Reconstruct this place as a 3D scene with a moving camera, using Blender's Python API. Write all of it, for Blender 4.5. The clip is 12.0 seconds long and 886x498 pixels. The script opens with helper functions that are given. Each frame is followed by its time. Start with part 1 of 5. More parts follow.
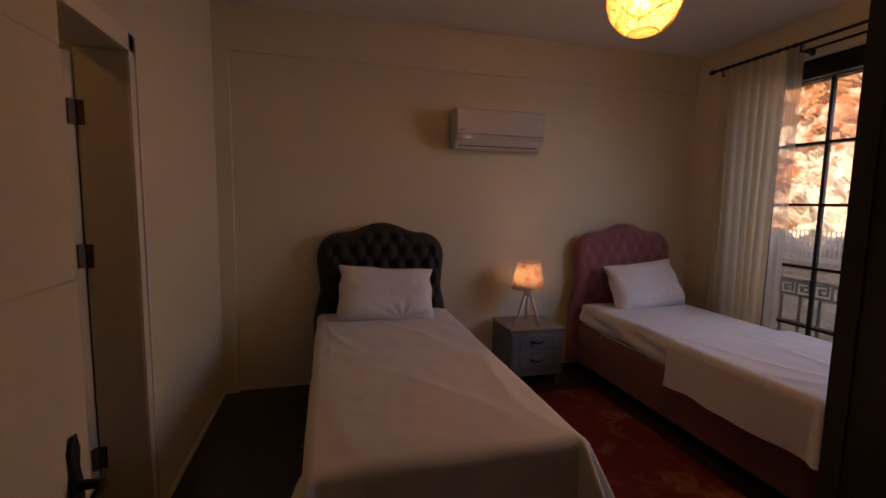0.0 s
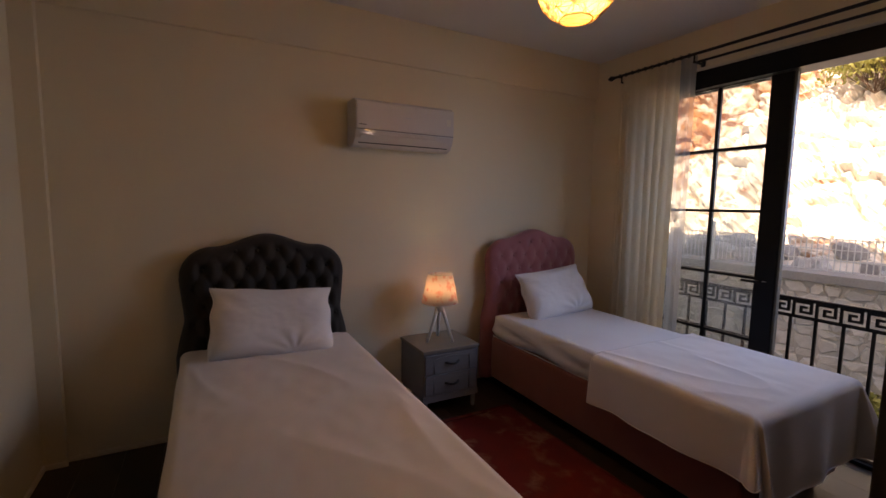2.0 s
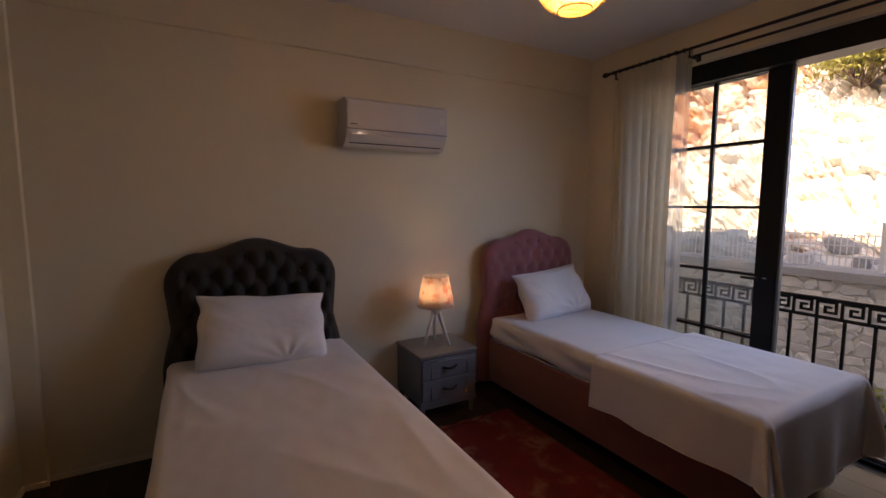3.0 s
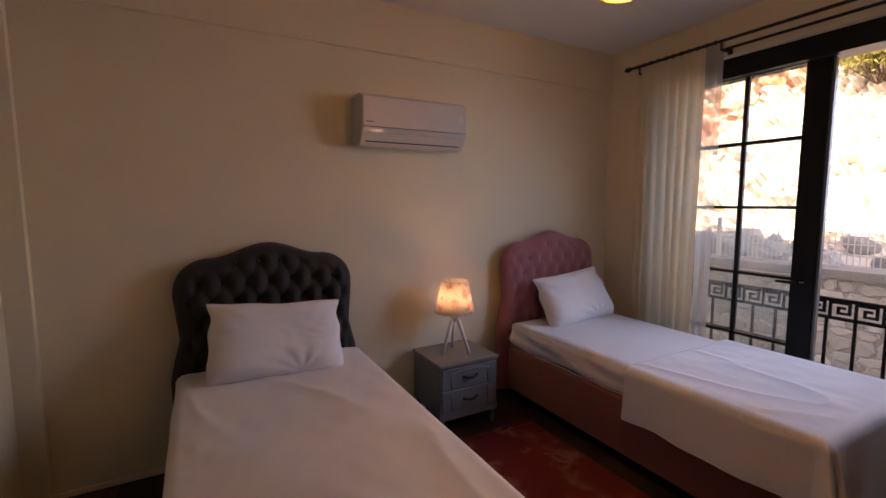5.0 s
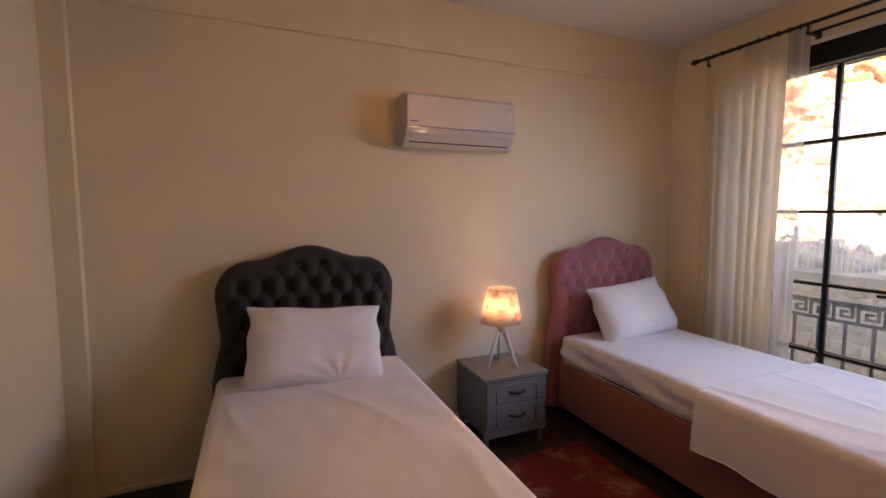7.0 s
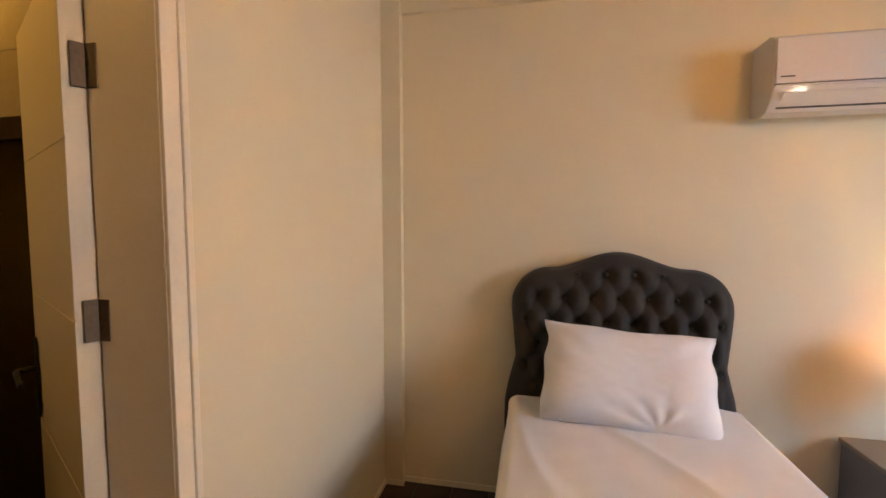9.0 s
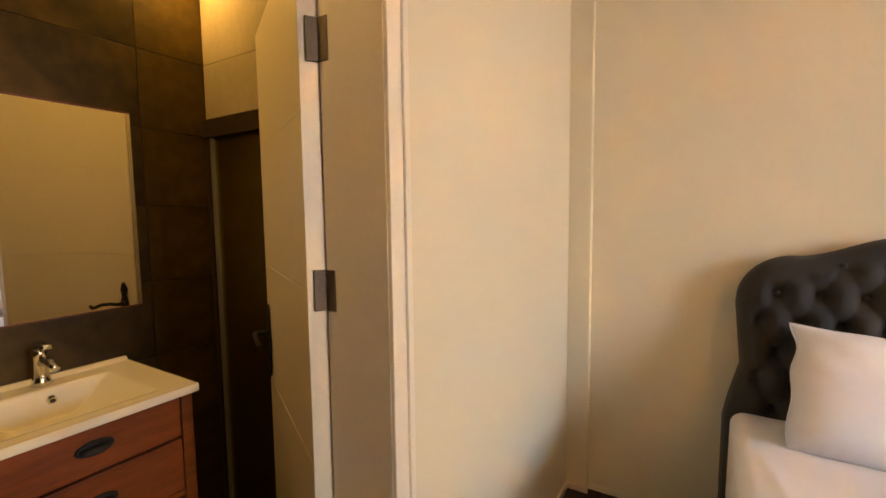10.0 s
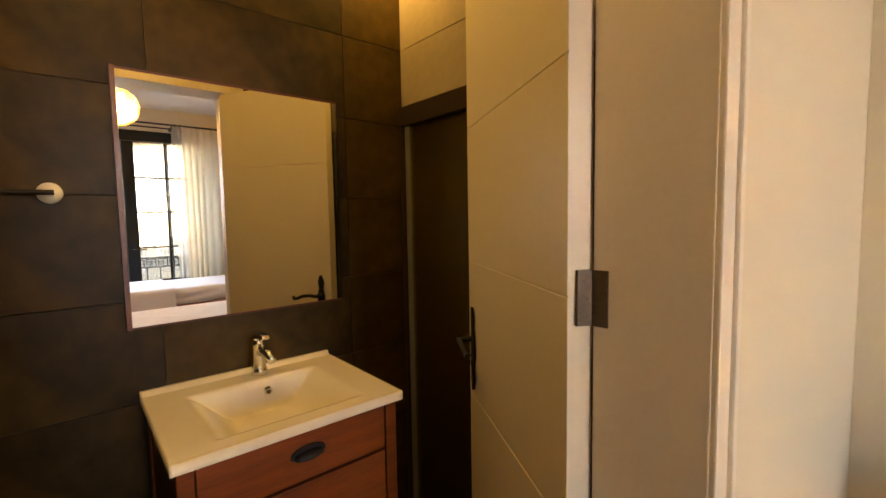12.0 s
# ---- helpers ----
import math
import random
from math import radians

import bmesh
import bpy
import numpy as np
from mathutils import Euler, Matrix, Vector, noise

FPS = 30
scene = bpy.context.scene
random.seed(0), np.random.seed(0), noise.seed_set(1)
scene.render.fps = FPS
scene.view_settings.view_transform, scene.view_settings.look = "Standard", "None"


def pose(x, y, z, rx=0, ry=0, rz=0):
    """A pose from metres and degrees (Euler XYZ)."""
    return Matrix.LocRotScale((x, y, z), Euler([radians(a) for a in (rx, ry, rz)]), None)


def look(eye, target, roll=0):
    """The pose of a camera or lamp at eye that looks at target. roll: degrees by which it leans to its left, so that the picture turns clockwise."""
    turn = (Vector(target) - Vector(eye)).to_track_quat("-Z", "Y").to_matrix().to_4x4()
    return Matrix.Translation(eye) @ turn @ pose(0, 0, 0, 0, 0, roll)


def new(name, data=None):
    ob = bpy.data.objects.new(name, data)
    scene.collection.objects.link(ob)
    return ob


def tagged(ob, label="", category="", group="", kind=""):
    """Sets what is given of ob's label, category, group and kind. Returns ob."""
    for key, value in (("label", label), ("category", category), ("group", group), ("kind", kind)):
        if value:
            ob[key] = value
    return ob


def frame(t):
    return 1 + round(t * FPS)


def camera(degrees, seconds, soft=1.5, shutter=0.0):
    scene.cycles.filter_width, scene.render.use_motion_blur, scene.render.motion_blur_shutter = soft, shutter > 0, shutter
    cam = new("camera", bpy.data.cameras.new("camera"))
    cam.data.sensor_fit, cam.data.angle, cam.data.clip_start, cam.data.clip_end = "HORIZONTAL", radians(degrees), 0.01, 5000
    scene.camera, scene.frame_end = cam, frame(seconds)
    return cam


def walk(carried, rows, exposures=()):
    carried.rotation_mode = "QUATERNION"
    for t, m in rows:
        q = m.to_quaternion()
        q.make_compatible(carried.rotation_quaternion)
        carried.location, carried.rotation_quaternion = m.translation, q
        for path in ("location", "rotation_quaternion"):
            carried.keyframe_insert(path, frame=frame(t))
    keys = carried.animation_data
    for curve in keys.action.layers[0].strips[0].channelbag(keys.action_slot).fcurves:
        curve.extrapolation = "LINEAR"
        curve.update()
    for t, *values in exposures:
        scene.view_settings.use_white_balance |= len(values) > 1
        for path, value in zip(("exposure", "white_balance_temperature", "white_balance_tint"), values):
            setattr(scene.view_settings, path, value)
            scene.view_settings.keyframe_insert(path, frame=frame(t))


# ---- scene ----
cam = camera(90.5, 12.0)
PATH = [
    (0, (0.757, -3.432, 1.42), (1.257, -1.507, 1.21), 0.9),
    (0.5, (0.762, -3.293, 1.431), (1.423, -1.419, 1.21), 1.2),
    (1, (0.76, -3.09, 1.44), (1.583, -1.281, 1.228), 1.6),
    (1.5, (0.763, -3.009, 1.449), (1.686, -1.246, 1.243), 1.4),
    (2, (0.823, -3.015, 1.464), (1.766, -1.263, 1.259), 0.9),
    (2.5, (0.853, -2.992, 1.462), (1.811, -1.248, 1.26), 0.4),
    (3, (0.843, -2.938, 1.46), (1.816, -1.202, 1.261), 0.0),
    (5, (0.812, -2.76, 1.476), (1.776, -1.019, 1.272), -0.2),
    (5.5, (0.813, -2.732, 1.473), (1.77, -0.988, 1.268), -0.1),
    (6, (0.821, -2.716, 1.459), (1.766, -0.965, 1.257), 0.1),
    (6.5, (0.875, -2.745, 1.441), (1.737, -0.949, 1.268), -0.2),
    (6.7, (0.88, -2.714, 1.449), (1.713, -0.904, 1.279), -0.2),
    (8.3, (0.941, -2.318, 1.378), (1.109, -0.328, 1.269), 0.5),
    (8.5, (0.893, -2.293, 1.383), (0.916, -0.296, 1.279), 0.5),
    (9, (0.776, -2.202, 1.41), (0.363, -0.25, 1.278), -0.1),
    (9.5, (0.701, -2.158, 1.394), (-0.103, -0.333, 1.237), -0.7),
    (10, (0.57, -2.124, 1.363), (-0.465, -0.422, 1.196), -0.7),
    (10.5, (0.442, -2.118, 1.353), (-0.748, -0.523, 1.155), -0.9),
    (11, (0.344, -2.133, 1.338), (-0.973, -0.636, 1.177), -0.5),
    (11.5, (0.261, -2.106, 1.331), (-1.173, -0.721, 1.17), -0.8),
    (12, (0.215, -2.068, 1.328), (-1.306, -0.778, 1.178), -1.0),
]
walk(cam, [(t, look(eye, target, roll)) for t, eye, target, roll in PATH],
     [(0, 0.78, 9800, 40), (0.5, 1.12, 9100, 36), (1.5, 1.1, 8400, 29), (3, 1.12, 7900, 28), (5, 1.6, 8150, 33), (6, 1.85, 8300, 33), (6.5, 1.9, 8450, 33),
      (8.5, 3.15, 8500, 25), (9, 3.12, 9100, 20), (9.5, 3.18, 9200, 17), (10, 3.6, 9000, 15), (11, 3.75, 8900, 14), (12, 3.6, 9200, 15)])

# ---- world, sun, large lights ----
world = bpy.data.worlds.new("sky")
scene.world = world
world.use_nodes = True
wn = world.node_tree.nodes
sky = wn.new("ShaderNodeTexSky")
sky.sky_type = "NISHITA"
sky.sun_disc = False
sky.sun_elevation = radians(50)
sky.sun_rotation = radians(250)
wn["Background"].inputs["Strength"].default_value = 0.15
world.node_tree.links.new(sky.outputs[0], wn["Background"].inputs["Color"])

sun = new("sun", bpy.data.lights.new("sun", "SUN"))
sun.data.energy = 5.0
sun.data.angle = radians(0.5)
sun.data.color = (1.0, 0.93, 0.82)
sun.matrix_world = look((0, 0, 0), (math.cos(radians(50)) * 0.94, math.cos(radians(50)) * 0.34, -math.sin(radians(50))))

# added unseen area lamp at the balcony opening, standing in for sky light
sky_panel = new("window_sky_stand_in", bpy.data.lights.new("window_sky_stand_in", "AREA"))
sky_panel.data.shape = "RECTANGLE"
sky_panel.data.size, sky_panel.data.size_y = 1.40, 1.00
sky_panel.data.energy = 4.3
sky_panel.data.color = (0.35, 0.57, 1.0)
sky_panel.data.spread = radians(105)
sky_panel.matrix_world = look((4.42, -1.74, 1.80), (2.44, -0.55, 0.55))


def bulb_light(name, place, watts, colour, radius):
    ob = new(name, bpy.data.lights.new(name, "POINT"))
    ob.location = place
    ob.data.energy, ob.data.color, ob.data.shadow_soft_size = watts, colour, radius
    return ob


bulb_light("pendant_light", (2.11, -1.68, 2.33), 6.3, (1.0, 0.53, 0.145), 0.05)
bulb_light("table_lamp_light", (2.30, -0.235, 0.855), 0.030, (1.0, 0.72, 0.50), 0.045)
# unseen fill lamp, placed to brighten the door jamb and leaf
spot = new("bathroom_fill_light", bpy.data.lights.new("bathroom_fill_light", "AREA"))
spot.data.shape, spot.data.size = "DISK", 0.12
spot.data.energy, spot.data.color = 0.33, (1.0, 0.60, 0.12)
spot.matrix_world = look((-0.72, -2.00, 2.385), (-0.72, -2.00, 0))


corner_spot = new("bathroom_corner_light", bpy.data.lights.new("bathroom_corner_light", "AREA"))
corner_spot.data.shape, corner_spot.data.size = "DISK", 0.06
corner_spot.data.energy, corner_spot.data.color = 0.28, (1.0, 0.62, 0.14)
corner_spot.matrix_world = look((-1.13, -1.16, 2.385), (-1.13, -1.16, 0))


# ---- materials ----
def mat(name, a, b=None, rough=0.6, metal=0.0, big=1.5, fine=60.0, mix=0.5, bump=0.1, depth=0.002, stretch=(1, 1, 1),
        per_object=0.0, spec=0.5, sheen=0.0, coat=0.0, contrast=(0.3, 0.7)):
    """A surface with two scales of colour variation and a fine relief."""
    m = bpy.data.materials.new(name)
    m.use_nodes = True
    t = m.node_tree
    n, ln = t.nodes, t.links
    p = n["Principled BSDF"]
    b = b or tuple(c * 0.86 for c in a)
    co = n.new("ShaderNodeTexCoord")
    mp = n.new("ShaderNodeMapping")
    mp.inputs["Scale"].default_value = stretch
    ln.new(co.outputs["Object"], mp.inputs["Vector"])
    n1 = n.new("ShaderNodeTexNoise")
    n1.inputs["Scale"].default_value, n1.inputs["Detail"].default_value = big, 4
    n2 = n.new("ShaderNodeTexNoise")
    n2.inputs["Scale"].default_value, n2.inputs["Detail"].default_value = fine, 3
    for q in (n1, n2):
        ln.new(mp.outputs[0], q.inputs["Vector"])
    add = n.new("ShaderNodeMix")
    add.inputs[0].default_value = mix
    ln.new(n1.outputs["Fac"], add.inputs[2])
    ln.new(n2.outputs["Fac"], add.inputs[3])
    ramp = n.new("ShaderNodeValToRGB")
    ramp.color_ramp.elements[0].position, ramp.color_ramp.elements[1].position = contrast
    ramp.color_ramp.elements[0].color, ramp.color_ramp.elements[1].color = (*b, 1), (*a, 1)
    ln.new(add.outputs[0], ramp.inputs[0])
    last = ramp.outputs[0]
    if per_object:
        info = n.new("ShaderNodeObjectInfo")
        rg = n.new("ShaderNodeMapRange")
        rg.inputs[3].default_value, rg.inputs[4].default_value = 1 - per_object, 1 + per_object
        ln.new(info.outputs["Random"], rg.inputs[0])
        hs = n.new("ShaderNodeHueSaturation")
        ln.new(rg.outputs[0], hs.inputs["Value"])
        ln.new(last, hs.inputs["Color"])
        last = hs.outputs[0]
    ln.new(last, p.inputs["Base Color"])
    p.inputs["Metallic"].default_value = metal
    rr = n.new("ShaderNodeMapRange")
    rr.inputs[3].default_value, rr.inputs[4].default_value = max(0.02, rough - 0.08), min(1, rough + 0.08)
    ln.new(n1.outputs["Fac"], rr.inputs[0])
    ln.new(rr.outputs[0], p.inputs["Roughness"])
    p.inputs["Specular IOR Level"].default_value = spec
    p.inputs["Sheen Weight"].default_value = sheen
    p.inputs["Coat Weight"].default_value = coat
    if bump:
        bp = n.new("ShaderNodeBump")
        bp.inputs["Strength"].default_value, bp.inputs["Distance"].default_value = bump, depth
        ln.new(n2.outputs["Fac"], bp.inputs["Height"])
        ln.new(bp.outputs[0], p.inputs["Normal"])
    return m


def glow(name, colour, power):
    m = bpy.data.materials.new(name)
    m.use_nodes = True
    p = m.node_tree.nodes["Principled BSDF"]
    p.inputs["Base Color"].default_value = (*colour, 1)
    p.inputs["Emission Color"].default_value = (*colour, 1)
    p.inputs["Emission Strength"].default_value = power
    return m


def translucent(name, a, b, through_part, clear, scale, stretch=(1, 1, 1), contrast=(0.35, 0.65)):
    """Thin cloth or paper: part diffuse, part translucent, part open weave."""
    m = bpy.data.materials.new(name)
    m.use_nodes = True
    t = m.node_tree
    n, ln = t.nodes, t.links
    out = n["Material Output"]
    n.remove(n["Principled BSDF"])
    co = n.new("ShaderNodeTexCoord")
    mp = n.new("ShaderNodeMapping")
    mp.inputs["Scale"].default_value = stretch
    ns = n.new("ShaderNodeTexNoise")
    ns.inputs["Scale"].default_value, ns.inputs["Detail"].default_value = scale, 4
    rp = n.new("ShaderNodeValToRGB")
    rp.color_ramp.elements[0].position, rp.color_ramp.elements[1].position = contrast
    rp.color_ramp.elements[0].color, rp.color_ramp.elements[1].color = (*b, 1), (*a, 1)
    ln.new(co.outputs["Object"], mp.inputs[0])
    ln.new(mp.outputs[0], ns.inputs["Vector"])
    ln.new(ns.outputs["Fac"], rp.inputs[0])
    d, tr, cl = n.new("ShaderNodeBsdfDiffuse"), n.new("ShaderNodeBsdfTranslucent"), n.new("ShaderNodeBsdfTransparent")
    ln.new(rp.outputs[0], d.inputs[0])
    ln.new(rp.outputs[0], tr.inputs[0])
    m1, m2 = n.new("ShaderNodeMixShader"), n.new("ShaderNodeMixShader")
    m1.inputs[0].default_value, m2.inputs[0].default_value = through_part, clear
    ln.new(d.outputs[0], m1.inputs[1])
    ln.new(tr.outputs[0], m1.inputs[2])
    ln.new(m1.outputs[0], m2.inputs[1])
    ln.new(cl.outputs[0], m2.inputs[2])
    ln.new(m2.outputs[0], out.inputs[0])
    return m


def glass(name, tint, rough=0.0, ior=1.45, dusty=0.0):
    """A thin pane: clear with a Fresnel gloss and a pale translucent film; dusty is the film's share."""
    m = bpy.data.materials.new(name)
    m.use_nodes = True
    n, ln = m.node_tree.nodes, m.node_tree.links
    n.remove(n["Principled BSDF"])
    cl, gl, fr, mx = (n.new("ShaderNode" + k) for k in ("BsdfTransparent", "BsdfGlossy", "Fresnel", "MixShader"))
    cl.inputs[0].default_value = (*tint, 1)
    gl.inputs["Roughness"].default_value = rough
    fr.inputs[0].default_value = ior
    ln.new(fr.outputs[0], mx.inputs[0])
    ln.new(cl.outputs[0], mx.inputs[1])
    ln.new(gl.outputs[0], mx.inputs[2])
    film, pale_layer = n.new("ShaderNodeMixShader"), n.new("ShaderNodeBsdfTranslucent")
    film.inputs[0].default_value = dusty
    pale_layer.inputs[0].default_value = (0.80, 0.79, 0.76, 1)
    ln.new(mx.outputs[0], film.inputs[1])
    ln.new(pale_layer.outputs[0], film.inputs[2])
    ln.new(film.outputs[0], n["Material Output"].inputs[0])
    return m


M_WALL = mat("wall_paint", (0.81, 0.715, 0.525), (0.75, 0.655, 0.470), 0.75, big=0.9, fine=170, mix=0.3, bump=0.08)
M_CEIL = mat("ceiling_paint", (0.80, 0.77, 0.73), (0.75, 0.72, 0.68), 0.8, big=0.8, fine=120, mix=0.3, bump=0.06)
M_TRIM = mat("trim_paint", (0.87, 0.775, 0.62), (0.82, 0.72, 0.565), 0.45, big=3, fine=90, bump=0.04)
M_DOOR = mat("door_lacquer", (0.80, 0.71, 0.55), (0.75, 0.66, 0.50), 0.42, big=2, fine=80, bump=0.04)
M_FLOOR = mat("dark_laminate", (0.048, 0.027, 0.017), (0.022, 0.012, 0.008), 0.30, big=3, fine=42, stretch=(6, 0.6, 1), per_object=0.25, bump=0.15)
M_BLACK = mat("black_aluminium", (0.009, 0.009, 0.010), (0.006, 0.006, 0.007), 0.36, big=4, fine=120, bump=0.03, spec=0.25)
M_IRON = mat("black_iron", (0.012, 0.012, 0.012), (0.020, 0.018, 0.016), 0.5, metal=0.3, big=6, fine=90, bump=0.2)
M_STEEL = mat("brushed_rebate", (0.50, 0.52, 0.53), (0.42, 0.43, 0.45), 0.35, metal=0.7, big=4, fine=100, bump=0.03)
M_SEAL = mat("grey_seal", (0.16, 0.17, 0.17), (0.11, 0.12, 0.12), 0.5, big=4, fine=90, bump=0.03)
M_HINGE = mat("hinge_metal", (0.15, 0.105, 0.065), (0.09, 0.062, 0.038), 0.5, metal=0.25, big=9, fine=120, bump=0.05)
M_CHROME = mat("chrome", (0.80, 0.80, 0.80), (0.72, 0.72, 0.72), 0.10, metal=1.0, big=5, fine=80, bump=0)
M_GREY_VELVET = mat("charcoal_velvet", (0.036, 0.029, 0.022), (0.018, 0.0145, 0.011), 0.85, big=5, fine=240, mix=0.4, bump=0.25, sheen=0.12)
M_PINK_VELVET = mat("dusty_pink_velvet", (0.38, 0.130, 0.140), (0.26, 0.080, 0.090), 0.8, big=5, fine=240, mix=0.35, bump=0.25, sheen=0.5)
M_PINK_BASE = mat("pink_upholstery", (0.29, 0.092, 0.066), (0.21, 0.064, 0.045), 0.85, big=3, fine=300, mix=0.4, bump=0.3, sheen=0.2)
M_SHEET = mat("white_cotton", (0.80, 0.77, 0.75), (0.73, 0.70, 0.68), 0.85, big=4, fine=420, mix=0.4, bump=0.18, depth=0.001, sheen=0.1)
M_SATEEN = mat("white_sateen", (0.78, 0.76, 0.77), (0.71, 0.69, 0.70), 0.7, big=3, fine=420, mix=0.4, bump=0.18, depth=0.001, sheen=0.15)
M_PILLOW = mat("pillow_cotton", (0.82, 0.80, 0.81), (0.75, 0.73, 0.74), 0.85, big=6, fine=420, mix=0.4, bump=0.18, depth=0.001)
M_NS = mat("grey_painted_wood", (0.205, 0.20, 0.20), (0.15, 0.146, 0.145), 0.5, big=5, fine=70, stretch=(1, 1, 6), bump=0.12)
M_NS_TOP = mat("taupe_wood_top", (0.28, 0.235, 0.19), (0.21, 0.175, 0.14), 0.45, big=4, fine=60, stretch=(1, 8, 1), bump=0.1)
M_LAMP_WOOD = mat("white_lamp_wood", (0.78, 0.74, 0.66), (0.70, 0.66, 0.58), 0.5, big=8, fine=90, bump=0.05)
M_AC = mat("white_plastic", (0.64, 0.60, 0.57), (0.60, 0.565, 0.535), 0.40, big=2, fine=60, bump=0.0)
M_AC_DARK = mat("dark_slot", (0.05, 0.05, 0.05), (0.03, 0.03, 0.03), 0.5, bump=0)
M_SILVER = mat("silver_trim", (0.62, 0.62, 0.63), (0.55, 0.55, 0.56), 0.3, metal=0.6, bump=0)
M_TILE = mat("dark_stone_tile", (0.070, 0.041, 0.010), (0.017, 0.0105, 0.003), 0.46, big=2.2, fine=18, mix=0.32, bump=0.14, per_object=0.16, spec=0.2, contrast=(0.36, 0.66))
M_GROUT = mat("dark_grout", (0.050, 0.034, 0.018), (0.034, 0.024, 0.013), 0.9, big=5, fine=200, bump=0.2)
M_BEIGE_TILE = mat("beige_tile", (0.46, 0.39, 0.29), (0.36, 0.30, 0.22), 0.32, big=4, fine=36, mix=0.35, bump=0.1, per_object=0.06)
M_CERAMIC = mat("white_ceramic", (0.76, 0.72, 0.62), (0.73, 0.69, 0.59), 0.10, big=2, fine=30, bump=0, coat=0.3)
M_VANITY = mat("red_brown_wood", (0.29, 0.066, 0.012), (0.14, 0.029, 0.007), 0.38, big=3, fine=30, stretch=(3, 1, 14), bump=0.1, per_object=0.08)
M_FRAME_RED = mat("mahogany_edge", (0.13, 0.030, 0.016), (0.08, 0.018, 0.010), 0.35, big=6, fine=60, bump=0.05)
M_MIRROR = mat("mirror_silver", (0.88, 0.88, 0.86), (0.87, 0.87, 0.85), 0.09, metal=1.0, bump=0)
M_MIRROR.node_tree.nodes["Principled BSDF"].inputs["Roughness"].default_value = 0.0
for l in list(M_MIRROR.node_tree.links):
    if l.to_socket.name == "Roughness":
        M_MIRROR.node_tree.links.remove(l)
M_GLASS = glass("window_glass", (0.93, 0.95, 0.94), dusty=0.03)
M_SHOWER_GLASS = glass("shower_glass", (0.66, 0.64, 0.50), 0.25, 1.8)
M_SHOWER_GLASS.node_tree.nodes["Glossy BSDF"].inputs[0].default_value = (0.80, 0.70, 0.40, 1)
M_CURTAIN = translucent("cream_voile", (0.84, 0.75, 0.57), (0.78, 0.69, 0.51), 0.45, 0.03, 30, (1, 8, 0.4))
M_SHEER = translucent("open_voile", (0.84, 0.82, 0.78), (0.80, 0.78, 0.74), 0.5, 0.55, 30, (1, 8, 0.4))
M_SHADE = translucent("floral_shade_paper", (0.92, 0.80, 0.70), (0.84, 0.48, 0.38), 0.72, 0.0, 22, contrast=(0.34, 0.46))
M_WICKER = translucent("cream_string", (0.66, 0.52, 0.28), (0.52, 0.39, 0.19), 0.5, 0.0, 40)
M_LINER = translucent("pendant_liner", (0.84, 0.80, 0.66), (0.76, 0.71, 0.56), 0.8, 0.34, 30)
M_BULB = glow("bulb_glow", (1.0, 0.80, 0.50), 14.0)
M_LED = glow("indicator_glow", (1.0, 0.90, 0.82), 2.0)
M_SPOT = glow("downlight_glow", (1.0, 0.75, 0.42), 4.0)
M_ROCK = mat("sunlit_rock", (0.84, 0.77, 0.66), (0.50, 0.22, 0.09), 0.95, big=0.6, fine=4.5, mix=0.45, bump=0.8, depth=0.03, contrast=(0.42, 0.55))
# orange rock turns paler southwards; part of that paleness is sun glare put into colour
rk = M_ROCK.node_tree
sep, grad, addf = rk.nodes.new("ShaderNodeSeparateXYZ"), rk.nodes.new("ShaderNodeMapRange"), rk.nodes.new("ShaderNodeMath")
rk.links.new(rk.nodes["Texture Coordinate"].outputs["Object"], sep.inputs[0])
rk.links.new(sep.outputs[1], grad.inputs[0])
grad.inputs[1].default_value, grad.inputs[2].default_value, grad.inputs[3].default_value, grad.inputs[4].default_value = 0.6, 6.0, 0.12, -0.07
rk.links.new(rk.nodes["Mix"].outputs[0], addf.inputs[0])
rk.links.new(grad.outputs[0], addf.inputs[1])
rk.links.new(addf.outputs[0], rk.nodes["Color Ramp"].inputs[0])
M_BOULDER = mat("grey_boulder", (0.60, 0.59, 0.58), (0.38, 0.37, 0.36), 0.95, big=2.5, fine=14, bump=0.7, depth=0.03, per_object=0.2)
M_STONE = mat("retaining_stone", (0.62, 0.605, 0.57), (0.51, 0.495, 0.46), 0.95, big=3, fine=16, bump=0.6, depth=0.02, per_object=0.16)
M_MORTAR = mat("mortar", (0.60, 0.59, 0.56), (0.53, 0.52, 0.49), 0.95, big=3, fine=40, bump=0.4, depth=0.01)
M_CONCRETE = mat("concrete_cap", (0.40, 0.40, 0.39), (0.31, 0.31, 0.30), 0.9, big=1.2, fine=30, bump=0.3, depth=0.008)
M_WIRE = mat("white_fence_wire", (0.80, 0.80, 0.78), (0.70, 0.70, 0.68), 0.45, big=4, fine=60, bump=0)
M_LEAF = mat("bush_leaf", (0.40, 0.36, 0.08), (0.17, 0.18, 0.035), 0.6, big=3, fine=9, bump=0)
M_TWIG = mat("dry_twig", (0.16, 0.10, 0.06), (0.09, 0.055, 0.035), 0.9, big=5, fine=30, bump=0.2)
M_SOIL = mat("dry_soil", (0.30, 0.24, 0.17), (0.20, 0.155, 0.11), 0.95, big=0.8, fine=9, bump=0.6, depth=0.04)
M_RENDER = mat("house_render", (0.70, 0.66, 0.58), (0.62, 0.58, 0.50), 0.9, big=1, fine=60, bump=0.2)


